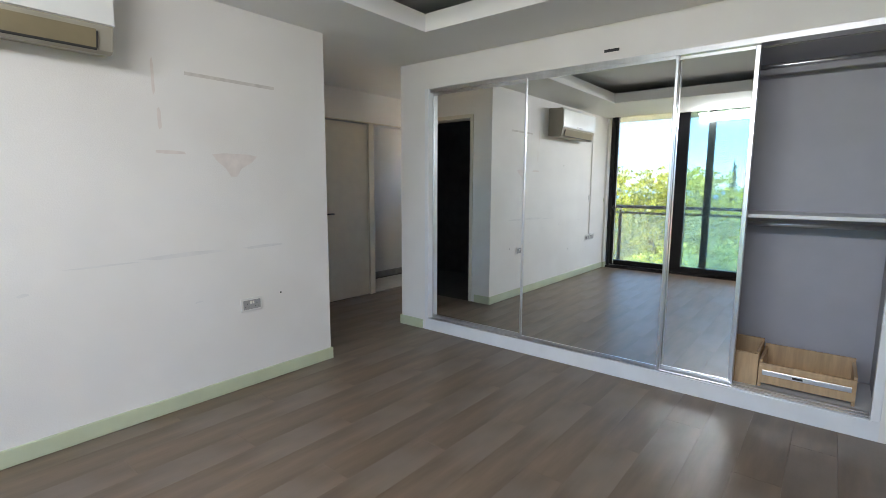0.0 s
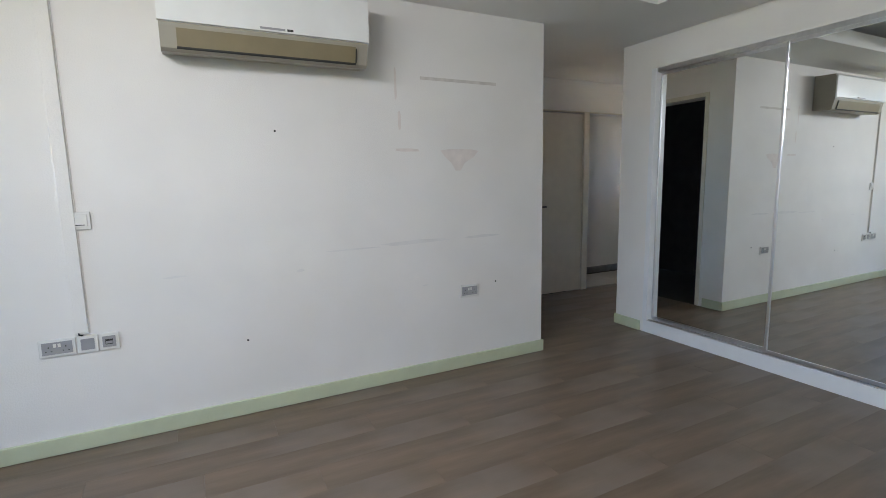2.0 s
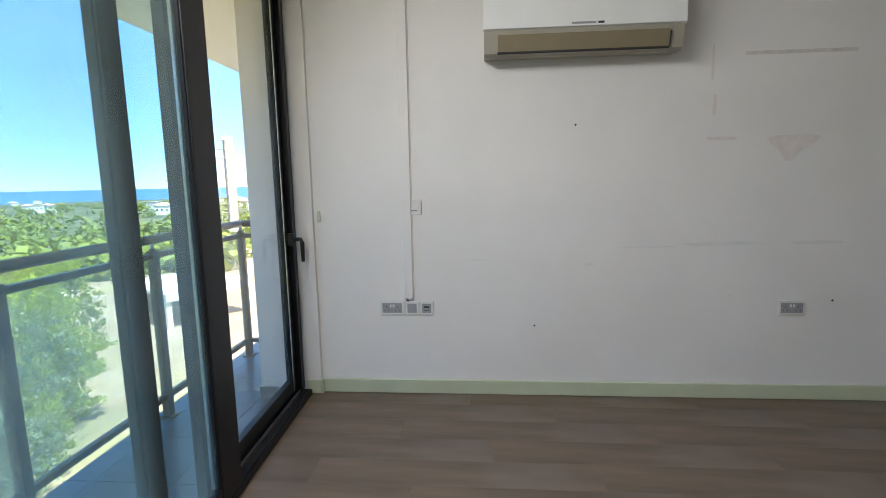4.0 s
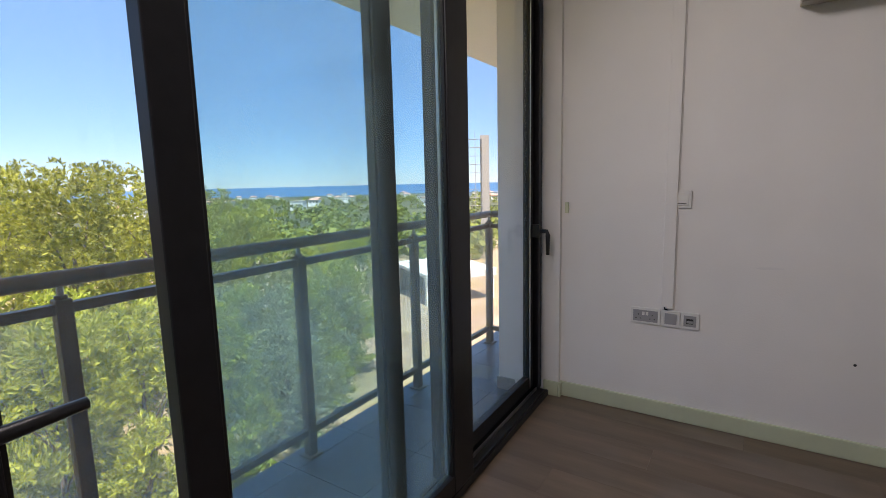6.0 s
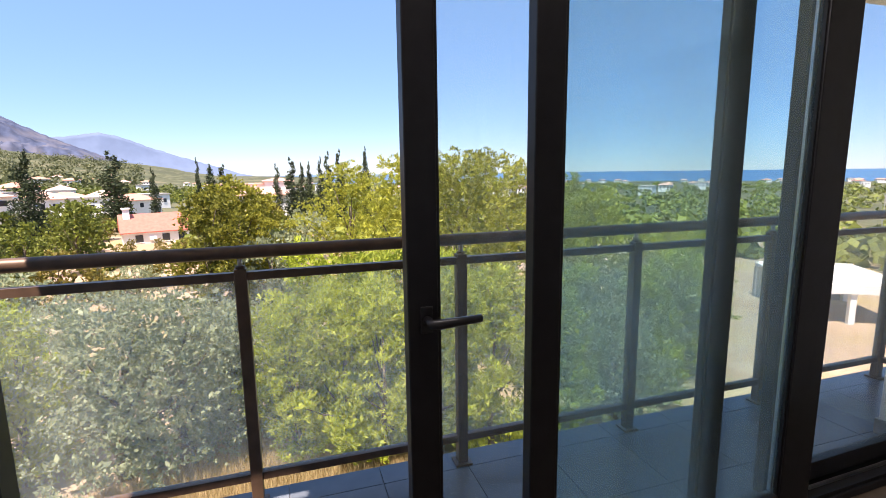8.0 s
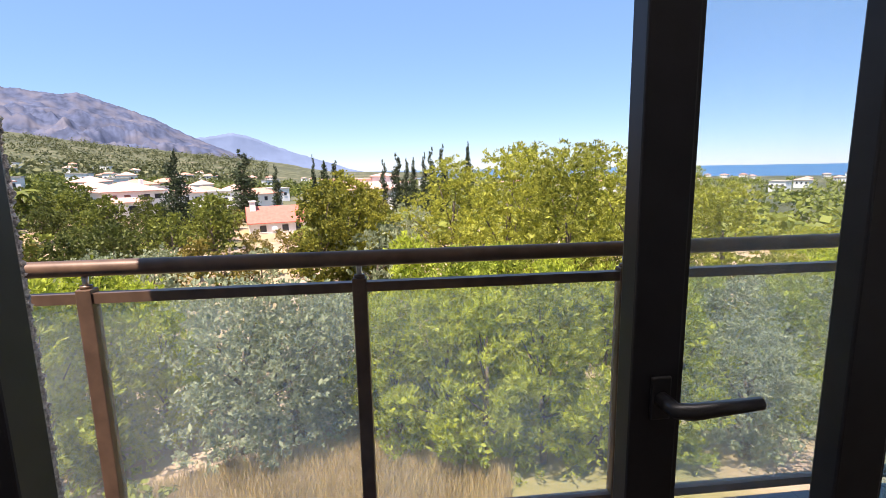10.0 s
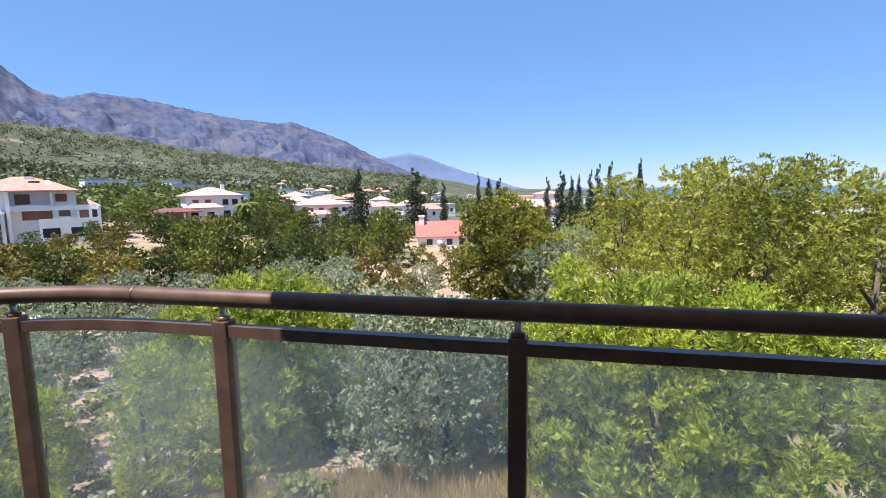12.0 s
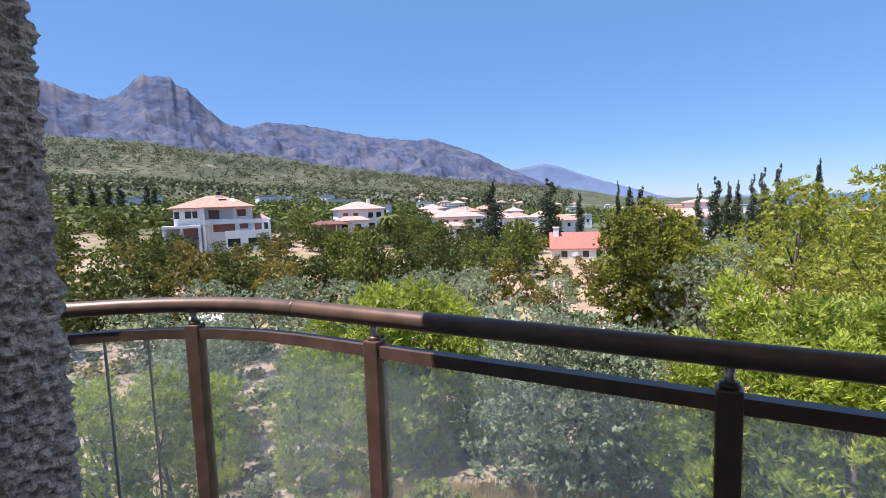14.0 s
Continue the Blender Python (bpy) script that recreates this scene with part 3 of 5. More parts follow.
def lever(parent, y, x, z, along, back=0.0):
    bm = bmesh.new()
    box(bm, x - back, x + 0.008, y - 0.016, y + 0.016, z - 0.035, z + 0.035, 0.003)
    part("handle_rose", bm, BLACKPL, parent)
    bm = bmesh.new()
    p = [(x + 0.008, y, z), (x + 0.045, y, z)] + ([(x + 0.052, y + 0.02, z), (x + 0.052, y + 0.13, z + 0.004)] if along else
                                                     [(x + 0.052, y, z - 0.02), (x + 0.052, y, z - 0.13)])
    tube(bm, p, [0.012, 0.012, 0.013, 0.010], 10)
    part("handle", bm, BLACKPL, parent, "black lever handle", True)


leaf_a = leaf(-2.465, -1.37, -0.040, 0.080, 0.088, DOORGLASS)
lever(leaf_a, -2.418, -0.018, 0.922, True)
leaf_b = leaf(-2.14, -0.967, 0.008, 0.084, 0.155, DIRTYGLASS)
part("edge_strip", cube(-0.012, -0.002, -1.1295, -1.1225, 0.06, WT - 0.07), CHROME, leaf_b, "bare aluminium edge strip")
leaf_c = leaf(-1.075, -0.036, -0.083, 0.11, 0.052, DOORGLASS)
part("edge_strip", cube(-0.0605, -0.056, -0.098, -0.089, 0.06, WT - 0.07), CHROME, leaf_c, "bare aluminium edge strip")
lever(leaf_c, -0.062, -0.02, 0.975, False, 0.041)


# ---- balcony ----
AX = -1.114
CURVE = [(AX, y) for y in (1.28, 0.32, -1.0, -2.0, -3.0, -3.6, -4.25)]
CURVE += [(AX + 1.15 - 1.15 * math.cos(a), -4.25 - 1.15 * math.sin(a)) for a in [radians(d) for d in range(9, 82, 9)]]


def level(z):
    return [(x, y, z) for x, y in CURVE]


bm = bmesh.new()
outer = [(AX - 0.12, 2.6)] + [(AX - 0.12, -4.25)] + [(AX + 1.15 - 1.27 * math.cos(radians(d)), -4.25 - 1.27 * math.sin(radians(d))) for d in range(10, 91, 10)]
loop = outer + [(0.1, -5.52), (-0.02, 2.6)]
for z in (FLOORB - 0.012, FLOORB - 0.24):
    bm.faces.new([bm.verts.new((x, y, z)) for x, y in loop])
bm.verts.ensure_lookup_table()
n = len(loop)
for k in range(n):
    bm.faces.new((bm.verts[k], bm.verts[(k + 1) % n], bm.verts[n + (k + 1) % n], bm.verts[n + k]))
balcony = structure("balcony_slab", bm, GROUT, "balcony slab paved with blue-grey tiles", "balcony")
structure("balcony_threshold", cube(-0.16, -0.141, YJ, 0.29, FLOORB, 0.0), EXTWHITE, "step up to the sliding window", "step")
structure("wall_under_window", cube(-0.14, -0.121, YJ, 0.29, -1.2, -0.005), EXTWHITE, "wall under the window", "wall")

railing = tagged(thing("balustrade", (0, 0, 0)), "bronze metal balcony balustrade with hazy glass panels and a round handrail", "railing")
part("handrail", tube(bmesh.new(), level(0.957), 0.029, 16), BRONZE, railing, "round bronze handrail", True)
part("joint_sleeve", tube(bmesh.new(), [(AX, -4.262, 0.957), (AX, -4.285, 0.957)], 0.0305, 16), BRONZE, railing, "", True)
flat = [(-0.018, -0.018), (0.018, -0.018), (0.018, 0.018), (-0.018, 0.018)]
part("mid_rail", sweep(bmesh.new(), level(0.852), flat), BRONZE, railing)
part("bottom_rail", sweep(bmesh.new(), level(-0.10), flat), BRONZE, railing)
posts = [1.25, 0.10, -0.928, -1.98, -2.999, -3.941]
spots = [(AX, y, 0.0) for y in posts]
for d in (22.5, 68):
    a = radians(d)
    spots.append((AX + 1.15 - 1.15 * math.cos(a), -4.25 - 1.15 * math.sin(a), d))
for x, y, d in spots:
    turn = Matrix.Translation((x, y, 0)) @ Matrix.Rotation(radians(d), 4, "Z")
    bm = cube(-0.026, 0.026, -0.026, 0.026, FLOORB, 0.885, 0.004)
    bm.transform(turn)
    p = part("post", bm, BRONZE, railing)
    bm = tube(bmesh.new(), [(x, y, 0.884), (x, y, 0.934)], 0.011, 10)
    part("pin", bm, STEEL, p, "steel pin under the handrail", True)
    bm = tube(bmesh.new(), [(x, y, 0.884), (x, y, 0.897)], 0.02, 12)
    part("collar", bm, BRONZE, p, "", True)
    bm = cube(-0.045, 0.045, -0.045, 0.045, FLOORB, FLOORB + 0.012, 0.002)
    bm.transform(turn)
    part("foot", bm, BRONZE, p)
marks = posts
for a, b in zip(marks, marks[1:]):
    g = part("glass_panel", cube(AX - 0.004, AX + 0.004, b + 0.028, a - 0.028, -0.078, 0.83), RAILGLASS, railing, "hazy glass panel")
    g.visible_shadow = False


def bend(d):
    return Vector((AX + 1.15 - 1.15 * math.cos(radians(d)), -4.25 - 1.15 * math.sin(radians(d)), 0.376))


runs = [[Vector((AX, -3.97, 0.376)), Vector((AX, -4.25, 0.376))] + [bend(d) for d in (7, 14, 20.8)]]
runs += [[bend(d), bend(d + 3.6), bend(d + 7.2)] for d in (24.2, 31.6, 39.2, 46.8, 54.4)] + [[bend(61.8), bend(66)], [bend(70), bend(80)]]
for seg in runs:
    g = part("glass_panel", sweep(bmesh.new(), seg, [(-0.004, -0.454), (0.004, -0.454), (0.004, 0.454), (-0.004, 0.454)]), RAILGLASS, railing, "curved hazy glass panel")
    g.visible_shadow = False
for d in (31.5, 39.0, 46.6, 54.2):
    p = bend(d)
    part("glass_joint", tube(bmesh.new(), [(p.x, p.y, -0.08), (p.x, p.y, 0.83)], 0.005, 6), STEEL, railing, "thin joint between curved glass strips")

# return of the balustrade to the wall
BACK = [(AX + 0.03, 1.25), (-0.291, 1.25)]
part("handrail", tube(bmesh.new(), [(x, y, 0.957) for x, y in BACK], 0.029, 16), BRONZE, railing, "round bronze handrail", True)
part("mid_rail", sweep(bmesh.new(), [(x, y, 0.852) for x, y in BACK], flat), BRONZE, railing)
part("bottom_rail", sweep(bmesh.new(), [(x, y, -0.10) for x, y in BACK], flat), BRONZE, railing)
part("post", cube(-0.99, -0.94, 1.225, 1.275, FLOORB, 0.885, 0.004), BRONZE, railing)
g = part("glass_panel", cube(-0.93, -0.30, 1.246, 1.254, -0.078, 0.83), RAILGLASS, railing, "hazy glass panel")
g.visible_shadow = False

structure("balcony_column", cube(-0.60, -0.30, 0.40, 0.73, FLOORB, 2.52, 0.006), EXTWHITE, "white rendered balcony column", "column")
structure("column_skirting", cube(-0.612, -0.29, 0.388, 0.742, FLOORB, FLOORB + 0.09, 0.003), GREYSKIRT, "grey tile skirting round the column", "baseboard")
structure("wall_lintel", cube(-0.214, 0.03, YJ - 0.03, 0.0, WT + 0.001, 2.76), EXTWHITE, "white lintel over the sliding window", "wall")
structure("wall_facade_right", cube(-0.29, -0.103, 0.0, 2.6, FLOORB, 2.52), EXTWHITE, "white rendered outside wall beside the window", "wall")
pier = structure("wall_facade_left", cube(-0.085, 0.9, -9.0, YJ - 0.035, -6.0, 2.75), STUCCO, "rough grey stucco pier beside the opening", "wall")
# rough render wrapped round the corner of the pier
bm = bmesh.new()
PX, PY = -0.085, YJ - 0.035
grid = []
for i in range(114):
    u = 0.15 - i * 0.002
    base, nrm = ((Vector((PX + u, PY, 0)), Vector((0, 1, 0))) if u > 0.0015 else (Vector((PX, PY + u, 0)), Vector((-1, 0, 0))))
    if abs(u) <= 0.0015:
        base, nrm = Vector((PX, PY, 0)), Vector((-0.7, 0.7, 0))
    col = []
    for j in range(640):
        p = base + Vector((0, 0, 0.42 + j * 0.0022))
        lump = 0.4 * noise.noise(p * 70) + 1.0 * noise.noise(p * 160) + 1.1 * noise.noise(p * 290)
        col.append(bm.verts.new(p + nrm * (0.004 + 0.0038 * lump)))
    grid.append(col)
for a, b in zip(grid, grid[1:]):
    for j in range(len(a) - 1):
        bm.faces.new((a[j], a[j + 1], b[j + 1], b[j]))
structure("render_coat", bm, STUCCO, "coarse grey stucco coat on the pier", "wall")
bm = bmesh.new()
box(bm, -1.62, -0.215, -4.10, 2.8, 2.50, 2.72, 0.01)
structure("slab_above", bm, EXTWHITE, "white soffit of the balcony above", "slab")
structure("building_mass", cube(0.0, 9.0, -9.0, 7.0, 2.76, 2.9), EXTWHITE, "roof slab over the flat", "roof")
structure("building_base", cube(-0.1, 9.0, -9.0, 7.0, -6.5, -0.26), EXTWHITE, "lower storeys of the white building", "building")


# ---- the land ----
OX, OY, EYE = 0.2, -2.9, 1.3


def spot(az, r):
    d = away(az)
    return OX + r * d.x, OY + r * d.y


R_KNOTS = (0, 8, 16, 32, 60, 80, 110, 400, 1150, 2600)
AZ_KNOTS = (60, 85, 97, 106, 117, 128, 137, 143, 150, 158, 180)
FAR = {110: (-12, -11, -10, -9.0, -7.2, -5.2, -4.6, -5.0, -4.0, -3.0, -2),
       400: (-16, -15, -13, -9, -4, 1, 4, 6, 8, 10, 10),
       1150: (-25.2, -25.2, -24, -8, 12, 26, 38, 48, 58, 65, 70),
       2600: (-40, -24, -8, 62, 118, 185, 240, 280, 318, 325, 330)}


def ground_z(az, r):
    base = [-5.7, -5.7, -6.8, -7.8, -8.7, -8.9 if az < 120 else -8.9 + 3.0 * min(1, (az - 120) / 20)]
    vals = base + [float(np.interp(az, AZ_KNOTS, FAR[k])) for k in (110, 400, 1150, 2600)]
    z = float(np.interp(math.log(r + 10), [math.log(k + 10) for k in R_KNOTS], vals))
    if 14 < r < 1100:
        x, y = spot(az, r)
        z += min(1.0, r / 120) * 1.2 * noise.noise(Vector((x * 0.02, y * 0.02, 0)))
    elif r >= 1100 and az > 100:
        x, y = spot(az, r)
        z += 14 * noise.fractal(Vector((x * 0.0022, y * 0.0022, 3)), 1.0, 2.0, 5)
    return z


def on_ground(az, r):
    x, y = spot(az, r)
    return Vector((x, y, ground_z(az % 360, r)))


def land_material():
    m = bpy.data.materials.new("dry_earth_and_scrub")
    m.use_nodes = True
    n, l = m.node_tree.nodes, m.node_tree.links
    b = n["Principled BSDF"]
    b.inputs["Roughness"].default_value, b.inputs["Specular IOR Level"].default_value = 0.95, 0.1
    co = n.new("ShaderNodeTexCoord")

    def noise_mask(scale, lo, hi, detail=8.0):
        t, r = n.new("ShaderNodeTexNoise"), n.new("ShaderNodeMapRange")
        t.inputs["Scale"].default_value, t.inputs["Detail"].default_value = scale, detail
        l.new(co.outputs["Object"], t.inputs["Vector"])
        r.inputs["From Min"].default_value, r.inputs["From Max"].default_value = lo, hi
        l.new(t.outputs["Fac"], r.inputs["Value"])
        return r.outputs["Result"]

    def mix(a, c, fac):
        x = n.new("ShaderNodeMix")
        x.data_type = "RGBA"
        for k, v in (("A", a), ("B", c)):
            if isinstance(v, tuple):
                x.inputs[k].default_value = (*v, 1)
            else:
                l.new(v, x.inputs[k])
        l.new(fac, x.inputs["Factor"])
        return x.outputs["Result"]

    soil = mix((0.33, 0.225, 0.15), (0.43, 0.33, 0.24), noise_mask(0.35, 0.35, 0.65))
    soil = mix(soil, (0.36, 0.27, 0.14), noise_mask(0.12, 0.48, 0.64))
    soil = mix(soil, (0.17, 0.17, 0.07), noise_mask(0.05, 0.55, 0.65))
    v = n.new("ShaderNodeTexVoronoi")
    v.inputs["Scale"].default_value = 0.055
    l.new(co.outputs["Object"], v.inputs["Vector"])
    r = n.new("ShaderNodeMapRange")
    r.inputs["From Min"].default_value, r.inputs["From Max"].default_value = 0.52, 0.35
    l.new(v.outputs["Distance"], r.inputs["Value"])
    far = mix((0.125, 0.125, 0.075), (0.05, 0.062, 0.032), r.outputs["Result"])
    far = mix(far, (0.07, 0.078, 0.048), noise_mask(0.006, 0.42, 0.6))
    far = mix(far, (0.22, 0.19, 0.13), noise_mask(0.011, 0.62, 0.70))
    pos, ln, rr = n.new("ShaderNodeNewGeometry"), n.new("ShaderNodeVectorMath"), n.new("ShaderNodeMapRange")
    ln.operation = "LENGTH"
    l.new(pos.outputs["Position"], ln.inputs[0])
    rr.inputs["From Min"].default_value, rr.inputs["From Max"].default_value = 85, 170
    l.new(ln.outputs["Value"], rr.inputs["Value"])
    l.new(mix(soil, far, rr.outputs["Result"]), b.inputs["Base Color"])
    return m


LAND = land_material()
verts, faces = [], []
azs = [i * 2.0 - 90 for i in range(65)] + [40 + i * 0.75 for i in range(1, 187)] + [180 + i * 6 for i in range(15)]
rads = [2, 6, 10, 14, 18, 24, 32, 42, 54, 68, 84, 104, 130, 165, 210, 270, 350, 460, 600, 780, 1000, 1250, 1500, 1750, 2000, 2250, 2500, 2750]
for a in azs:
    for r in rads:
        azc = min(max(a, 60), 180)
        z = ground_z(azc, r)
        x, y = spot(a, r)
        verts.append((x, y, z))
nr = len(rads)
for i in range(len(azs) - 1):
    for j in range(nr - 1):
        faces.append((i * nr + j, (i + 1) * nr + j, (i + 1) * nr + j + 1, i * nr + j + 1))
me = bpy.data.meshes.new("ground")
me.from_pydata(verts, [], faces)
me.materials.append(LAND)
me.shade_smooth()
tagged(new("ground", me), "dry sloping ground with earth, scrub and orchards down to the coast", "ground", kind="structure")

# sea
SEA = material("blue_sea", (0.03, 0.11, 0.23), 0.35, vary=0.1, grain=0.01, spec=0.3)
bm = bmesh.new()
seg = [away(a) * 4900 for a in range(-100, 106, 4)]
bm.faces.new([bm.verts.new((0, 0, -24.5))] + [bm.verts.new((v.x, v.y, -24.5)) for v in seg])
tagged(part("sea", bm, SEA), "calm blue sea reaching the horizon", "sea", kind="structure")

# mountains
NEAR = ((101, -0.6), (104, 0.6), (107, 1.9), (109.5, 3.0), (111.6, 3.95), (114, 5.3), (117, 6.4), (120, 7.45), (121.2, 7.2),
        (126, 7.6), (130, 8.3), (134, 9.0), (138, 9.25), (140.5, 8.6), (142.2, 9.0), (144, 10.5), (145.6, 12.2), (146.6, 12.6), (147.0, 13.2), (149.6, 13.3), (150.6, 12.2), (151.6, 11.3),
        (153.2, 10.7), (155, 11.2), (157.4, 12.0), (161, 12.8), (168, 11.5), (180, 9))
DISTANT = ((92, -0.6), (95, 0.1), (97, 0.8), (99.4, 1.5), (103, 2.7), (105, 3.6), (107, 4.05), (109, 3.7), (112, 3.3), (118, 2.0))
# aerial haze is put into the rock colour as a blue-grey tint
ROCK = material("haze_tinted_limestone_slopes", (0.07, 0.085, 0.135), 0.95, vary=0.36, grain=0.02, stretch=(1, 1, 0.8), blotch=(0.135, 0.13, 0.155), blotch_scale=0.008, spec=0.05)
# the farther range gets a paler blue, its thicker haze painted in
HAZEROCK = material("haze_tinted_far_slopes", (0.125, 0.165, 0.25), 0.95, vary=0.08, grain=0.01, spec=0.05)


def mountains(name, label, table, r0, r1, mat, step, rough, nl=41):
    verts, faces, na = [], [], 0
    a = table[0][0]
    while a <= table[-1][0]:
        el = float(np.interp(a, [p[0] for p in table], [p[1] for p in table]))
        jag = (0.12 + 0.03 * max(0, el - 8)) * noise.fractal(Vector((a * 1.3, 0, 5)), 0.8, 2.2, 6)
        top = EYE + r1 * math.tan(radians(el))
        low = ground_z(min(a, 180), 2600) - 30
        for j in range(nl):
            s = j / (nl - 1)
            if s <= 0.85:
                u = s / 0.85
                x, y = spot(a, r0 + (r1 - r0) * u)
                k = rough * math.sin(math.pi * u) * min(1, max(0.1, el) / 6)
                z = low + (top - low) * (0.35 * u + 0.65 * u ** 2.2) + r1 * radians(jag) * u ** 10
                z += k * (noise.ridged_multi_fractal(Vector((x * 0.0024, y * 0.0024, 1)), 0.8, 2.2, 7, 0.9, 2.0) - 1)
            else:
                u = (s - 0.85) / 0.15
                x, y = spot(a, r1 + 250 * u)
                z = (top + r1 * radians(jag)) * (1 - u) - 60 * u
            verts.append((x, y, z))
        na += 1
        a += step
    for i in range(na - 1):
        for j in range(nl - 1):
            faces.append((i * nl + j, (i + 1) * nl + j, (i + 1) * nl + j + 1, i * nl + j + 1))
    me = bpy.data.meshes.new(name)
    me.from_pydata(verts, [], faces)
    me.materials.append(mat)
    me.shade_smooth()
    tagged(new(name, me), label, "mountain", kind="structure")


mountains("backdrop", "limestone mountain ridge with a craggy summit, coloured blue-grey for haze", NEAR, 2650, 4050, ROCK, 0.11, 110)
mountains("backdrop_far", "far mountains coloured paler for haze, fading towards the coast", DISTANT, 4300, 4600, HAZEROCK, 0.25, 30, 21)


# ---- trees ----
rng = np.random.default_rng(7)


def leaf_cloud(name, lumps, count, size, mat, long=1.6, droop=0.0, up=0.35):
    """Many small leaf blades spread through rough lumps (centre, radii); lumps share the leaves by their area."""
    area = np.array([r[0] * r[2] for _, r in lumps])
    share = rng.choice(len(lumps), count, p=area / area.sum())
    c = np.array([l[0] for l in lumps])[share]
    rad = np.array([l[1] for l in lumps])[share]
    d = rng.normal(size=(count, 3))
    d /= np.linalg.norm(d, axis=1)[:, None]
    depth = rng.random(count) ** 0.4
    p = c + d * rad * depth[:, None] * rng.uniform(0.85, 1.12, (count, 1))
    nrm = d * 0.7 + rng.normal(size=(count, 3)) * 0.6 + np.array([0, 0, up])
    nrm /= np.linalg.norm(nrm, axis=1)[:, None]
    t = np.cross(nrm, rng.normal(size=(count, 3)))
    t[:, 2] -= droop
    t /= np.linalg.norm(t, axis=1)[:, None]
    b = np.cross(nrm, t)
    s = size * rng.uniform(0.6, 1.3, (count, 1))
    w = s / long
    v = np.stack([p - t * s * 0.5, p + b * w * 0.5, p + t * s * 0.5, p - b * w * 0.5], 1).reshape(-1, 3)
    me = bpy.data.meshes.new(name)
    me.from_pydata(v.tolist(), [], np.arange(count * 4).reshape(-1, 4).tolist())
    me.materials.append(mat)
    return me


def tuft_cloud(name, lumps, shoots, blades, size, mat, width=0.16, open_=0.8, up=0.5, clump=0.16, sprays=9):
    """Rough lumps carry sprays on their upper shells, sprays carry shoots; a shoot is a star of narrow blades that share their root."""
    c0, r0 = np.array([l[0] for l in lumps]), np.array([l[1] for l in lumps])
    area = np.repeat(r0[:, 0] * r0[:, 2], sprays)
    which = np.repeat(np.arange(len(lumps)), sprays)
    d = rng.normal(size=(len(which), 3))
    d[:, 2] += 0.45
    d /= np.linalg.norm(d, axis=1)[:, None]
    centre = c0[which] + d * r0[which] * rng.uniform(0.55, 1.12, (len(which), 1))
    share = rng.choice(len(which), shoots, p=area / area.sum())
    root = centre[share] + rng.normal(size=(shoots, 3)) * clump * np.array([1, 1, 0.6]) * rng.uniform(0.5, 1.3, (len(which), 1))[share]
    axis = d[share] + np.array([0, 0, up]) + rng.normal(size=(shoots, 3)) * 0.3
    axis /= np.linalg.norm(axis, axis=1)[:, None]
    k = np.repeat(np.arange(shoots), blades)
    t = axis[k] + rng.normal(size=(shoots * blades, 3)) * open_ * 0.6
    t /= np.linalg.norm(t, axis=1)[:, None]
    b = np.cross(t, rng.normal(size=t.shape))
    b /= np.linalg.norm(b, axis=1)[:, None]
    s = size * rng.uniform(0.6, 1.25, (shoots * blades, 1))
    off = root[k]
    a1, a2, a3 = off + t * s * 0.55 + b * s * width * 0.5, off + t * s, off + t * s * 0.55 - b * s * width * 0.5
    v = np.concatenate([root, np.stack([a1, a2, a3], 1).reshape(-1, 3)])
    n0 = shoots + 3 * np.arange(shoots * blades)
    f = np.stack([k, n0, n0 + 1, n0 + 2], 1)
    # larger inner leaves that close the heart of each lump
    inner = shoots // 3
    pick = rng.integers(0, len(lumps), inner)
    e = rng.normal(size=(inner, 3))
    e /= np.linalg.norm(e, axis=1)[:, None]
    p = c0[pick] + e * r0[pick] * rng.uniform(0.0, 0.6, (inner, 1))
    g = np.cross(e, rng.normal(size=(inner, 3)))
    g /= np.linalg.norm(g, axis=1)[:, None]
    h = np.cross(e, g)
    q = (r0[pick, :1] * 0.08 + size * 0.4) * rng.uniform(0.7, 1.2, (inner, 1))
    f = np.concatenate([f, len(v) + np.arange(inner * 4).reshape(-1, 4)])
    v = np.concatenate([v, np.stack([p - g * q, p + h * q * 0.45, p + g * q, p - h * q * 0.45], 1).reshape(-1, 3)])
    me = bpy.data.meshes.new(name)
    me.from_pydata(v.tolist(), [], f.tolist())
    me.materials.append(mat)
    return me


def crown_lumps(height, width, base, n, squash=0.7, lump=0.3, cone=0.0):
    out = []
    for i in range(n):
        u = (i + 0.5) / n
        z = base + (height - base) * u
        env = math.sin(math.pi * (0.12 + 0.80 * u)) ** 0.7 * (1 - cone * u)
        a = i * 2.4 + rng.uniform(-0.5, 0.5)
        d = width * 0.5 * env * rng.uniform(0.25, 0.85)
        r = width * lump * rng.uniform(0.7, 1.2) * (1 - 0.5 * cone * u)
        out.append(((d * math.cos(a), d * math.sin(a), z), (r, r, r * squash)))
    return out


def trunk_mesh(name, height, radius, lumps, bend=0.3, forks=9):
    bm = bmesh.new()
    top = Vector((rng.uniform(-bend, bend), rng.uniform(-bend, bend), height * 0.75))
    pts = [Vector((0, 0, -0.4)), Vector((0.05, 0, height * 0.15)), top * 0.5 + Vector((bend * 0.3, 0, 0)), top]
    tube(bm, pts, [radius * 1.25, radius, radius * 0.7, radius * 0.25], 8)
    for c, r in lumps[::max(1, len(lumps) // forks)]:
        c = Vector(c)
        s = pts[1].lerp(top, min(0.9, max(0.05, (c.z - height * 0.25) / height)))
        tube(bm, [s, s.lerp(c, 0.5) + Vector((0, 0, -0.05 * height * 0.3)), c], [radius * 0.4, radius * 0.25, radius * 0.08], 5)
    return mesh_of(name, bm, BARK, True)


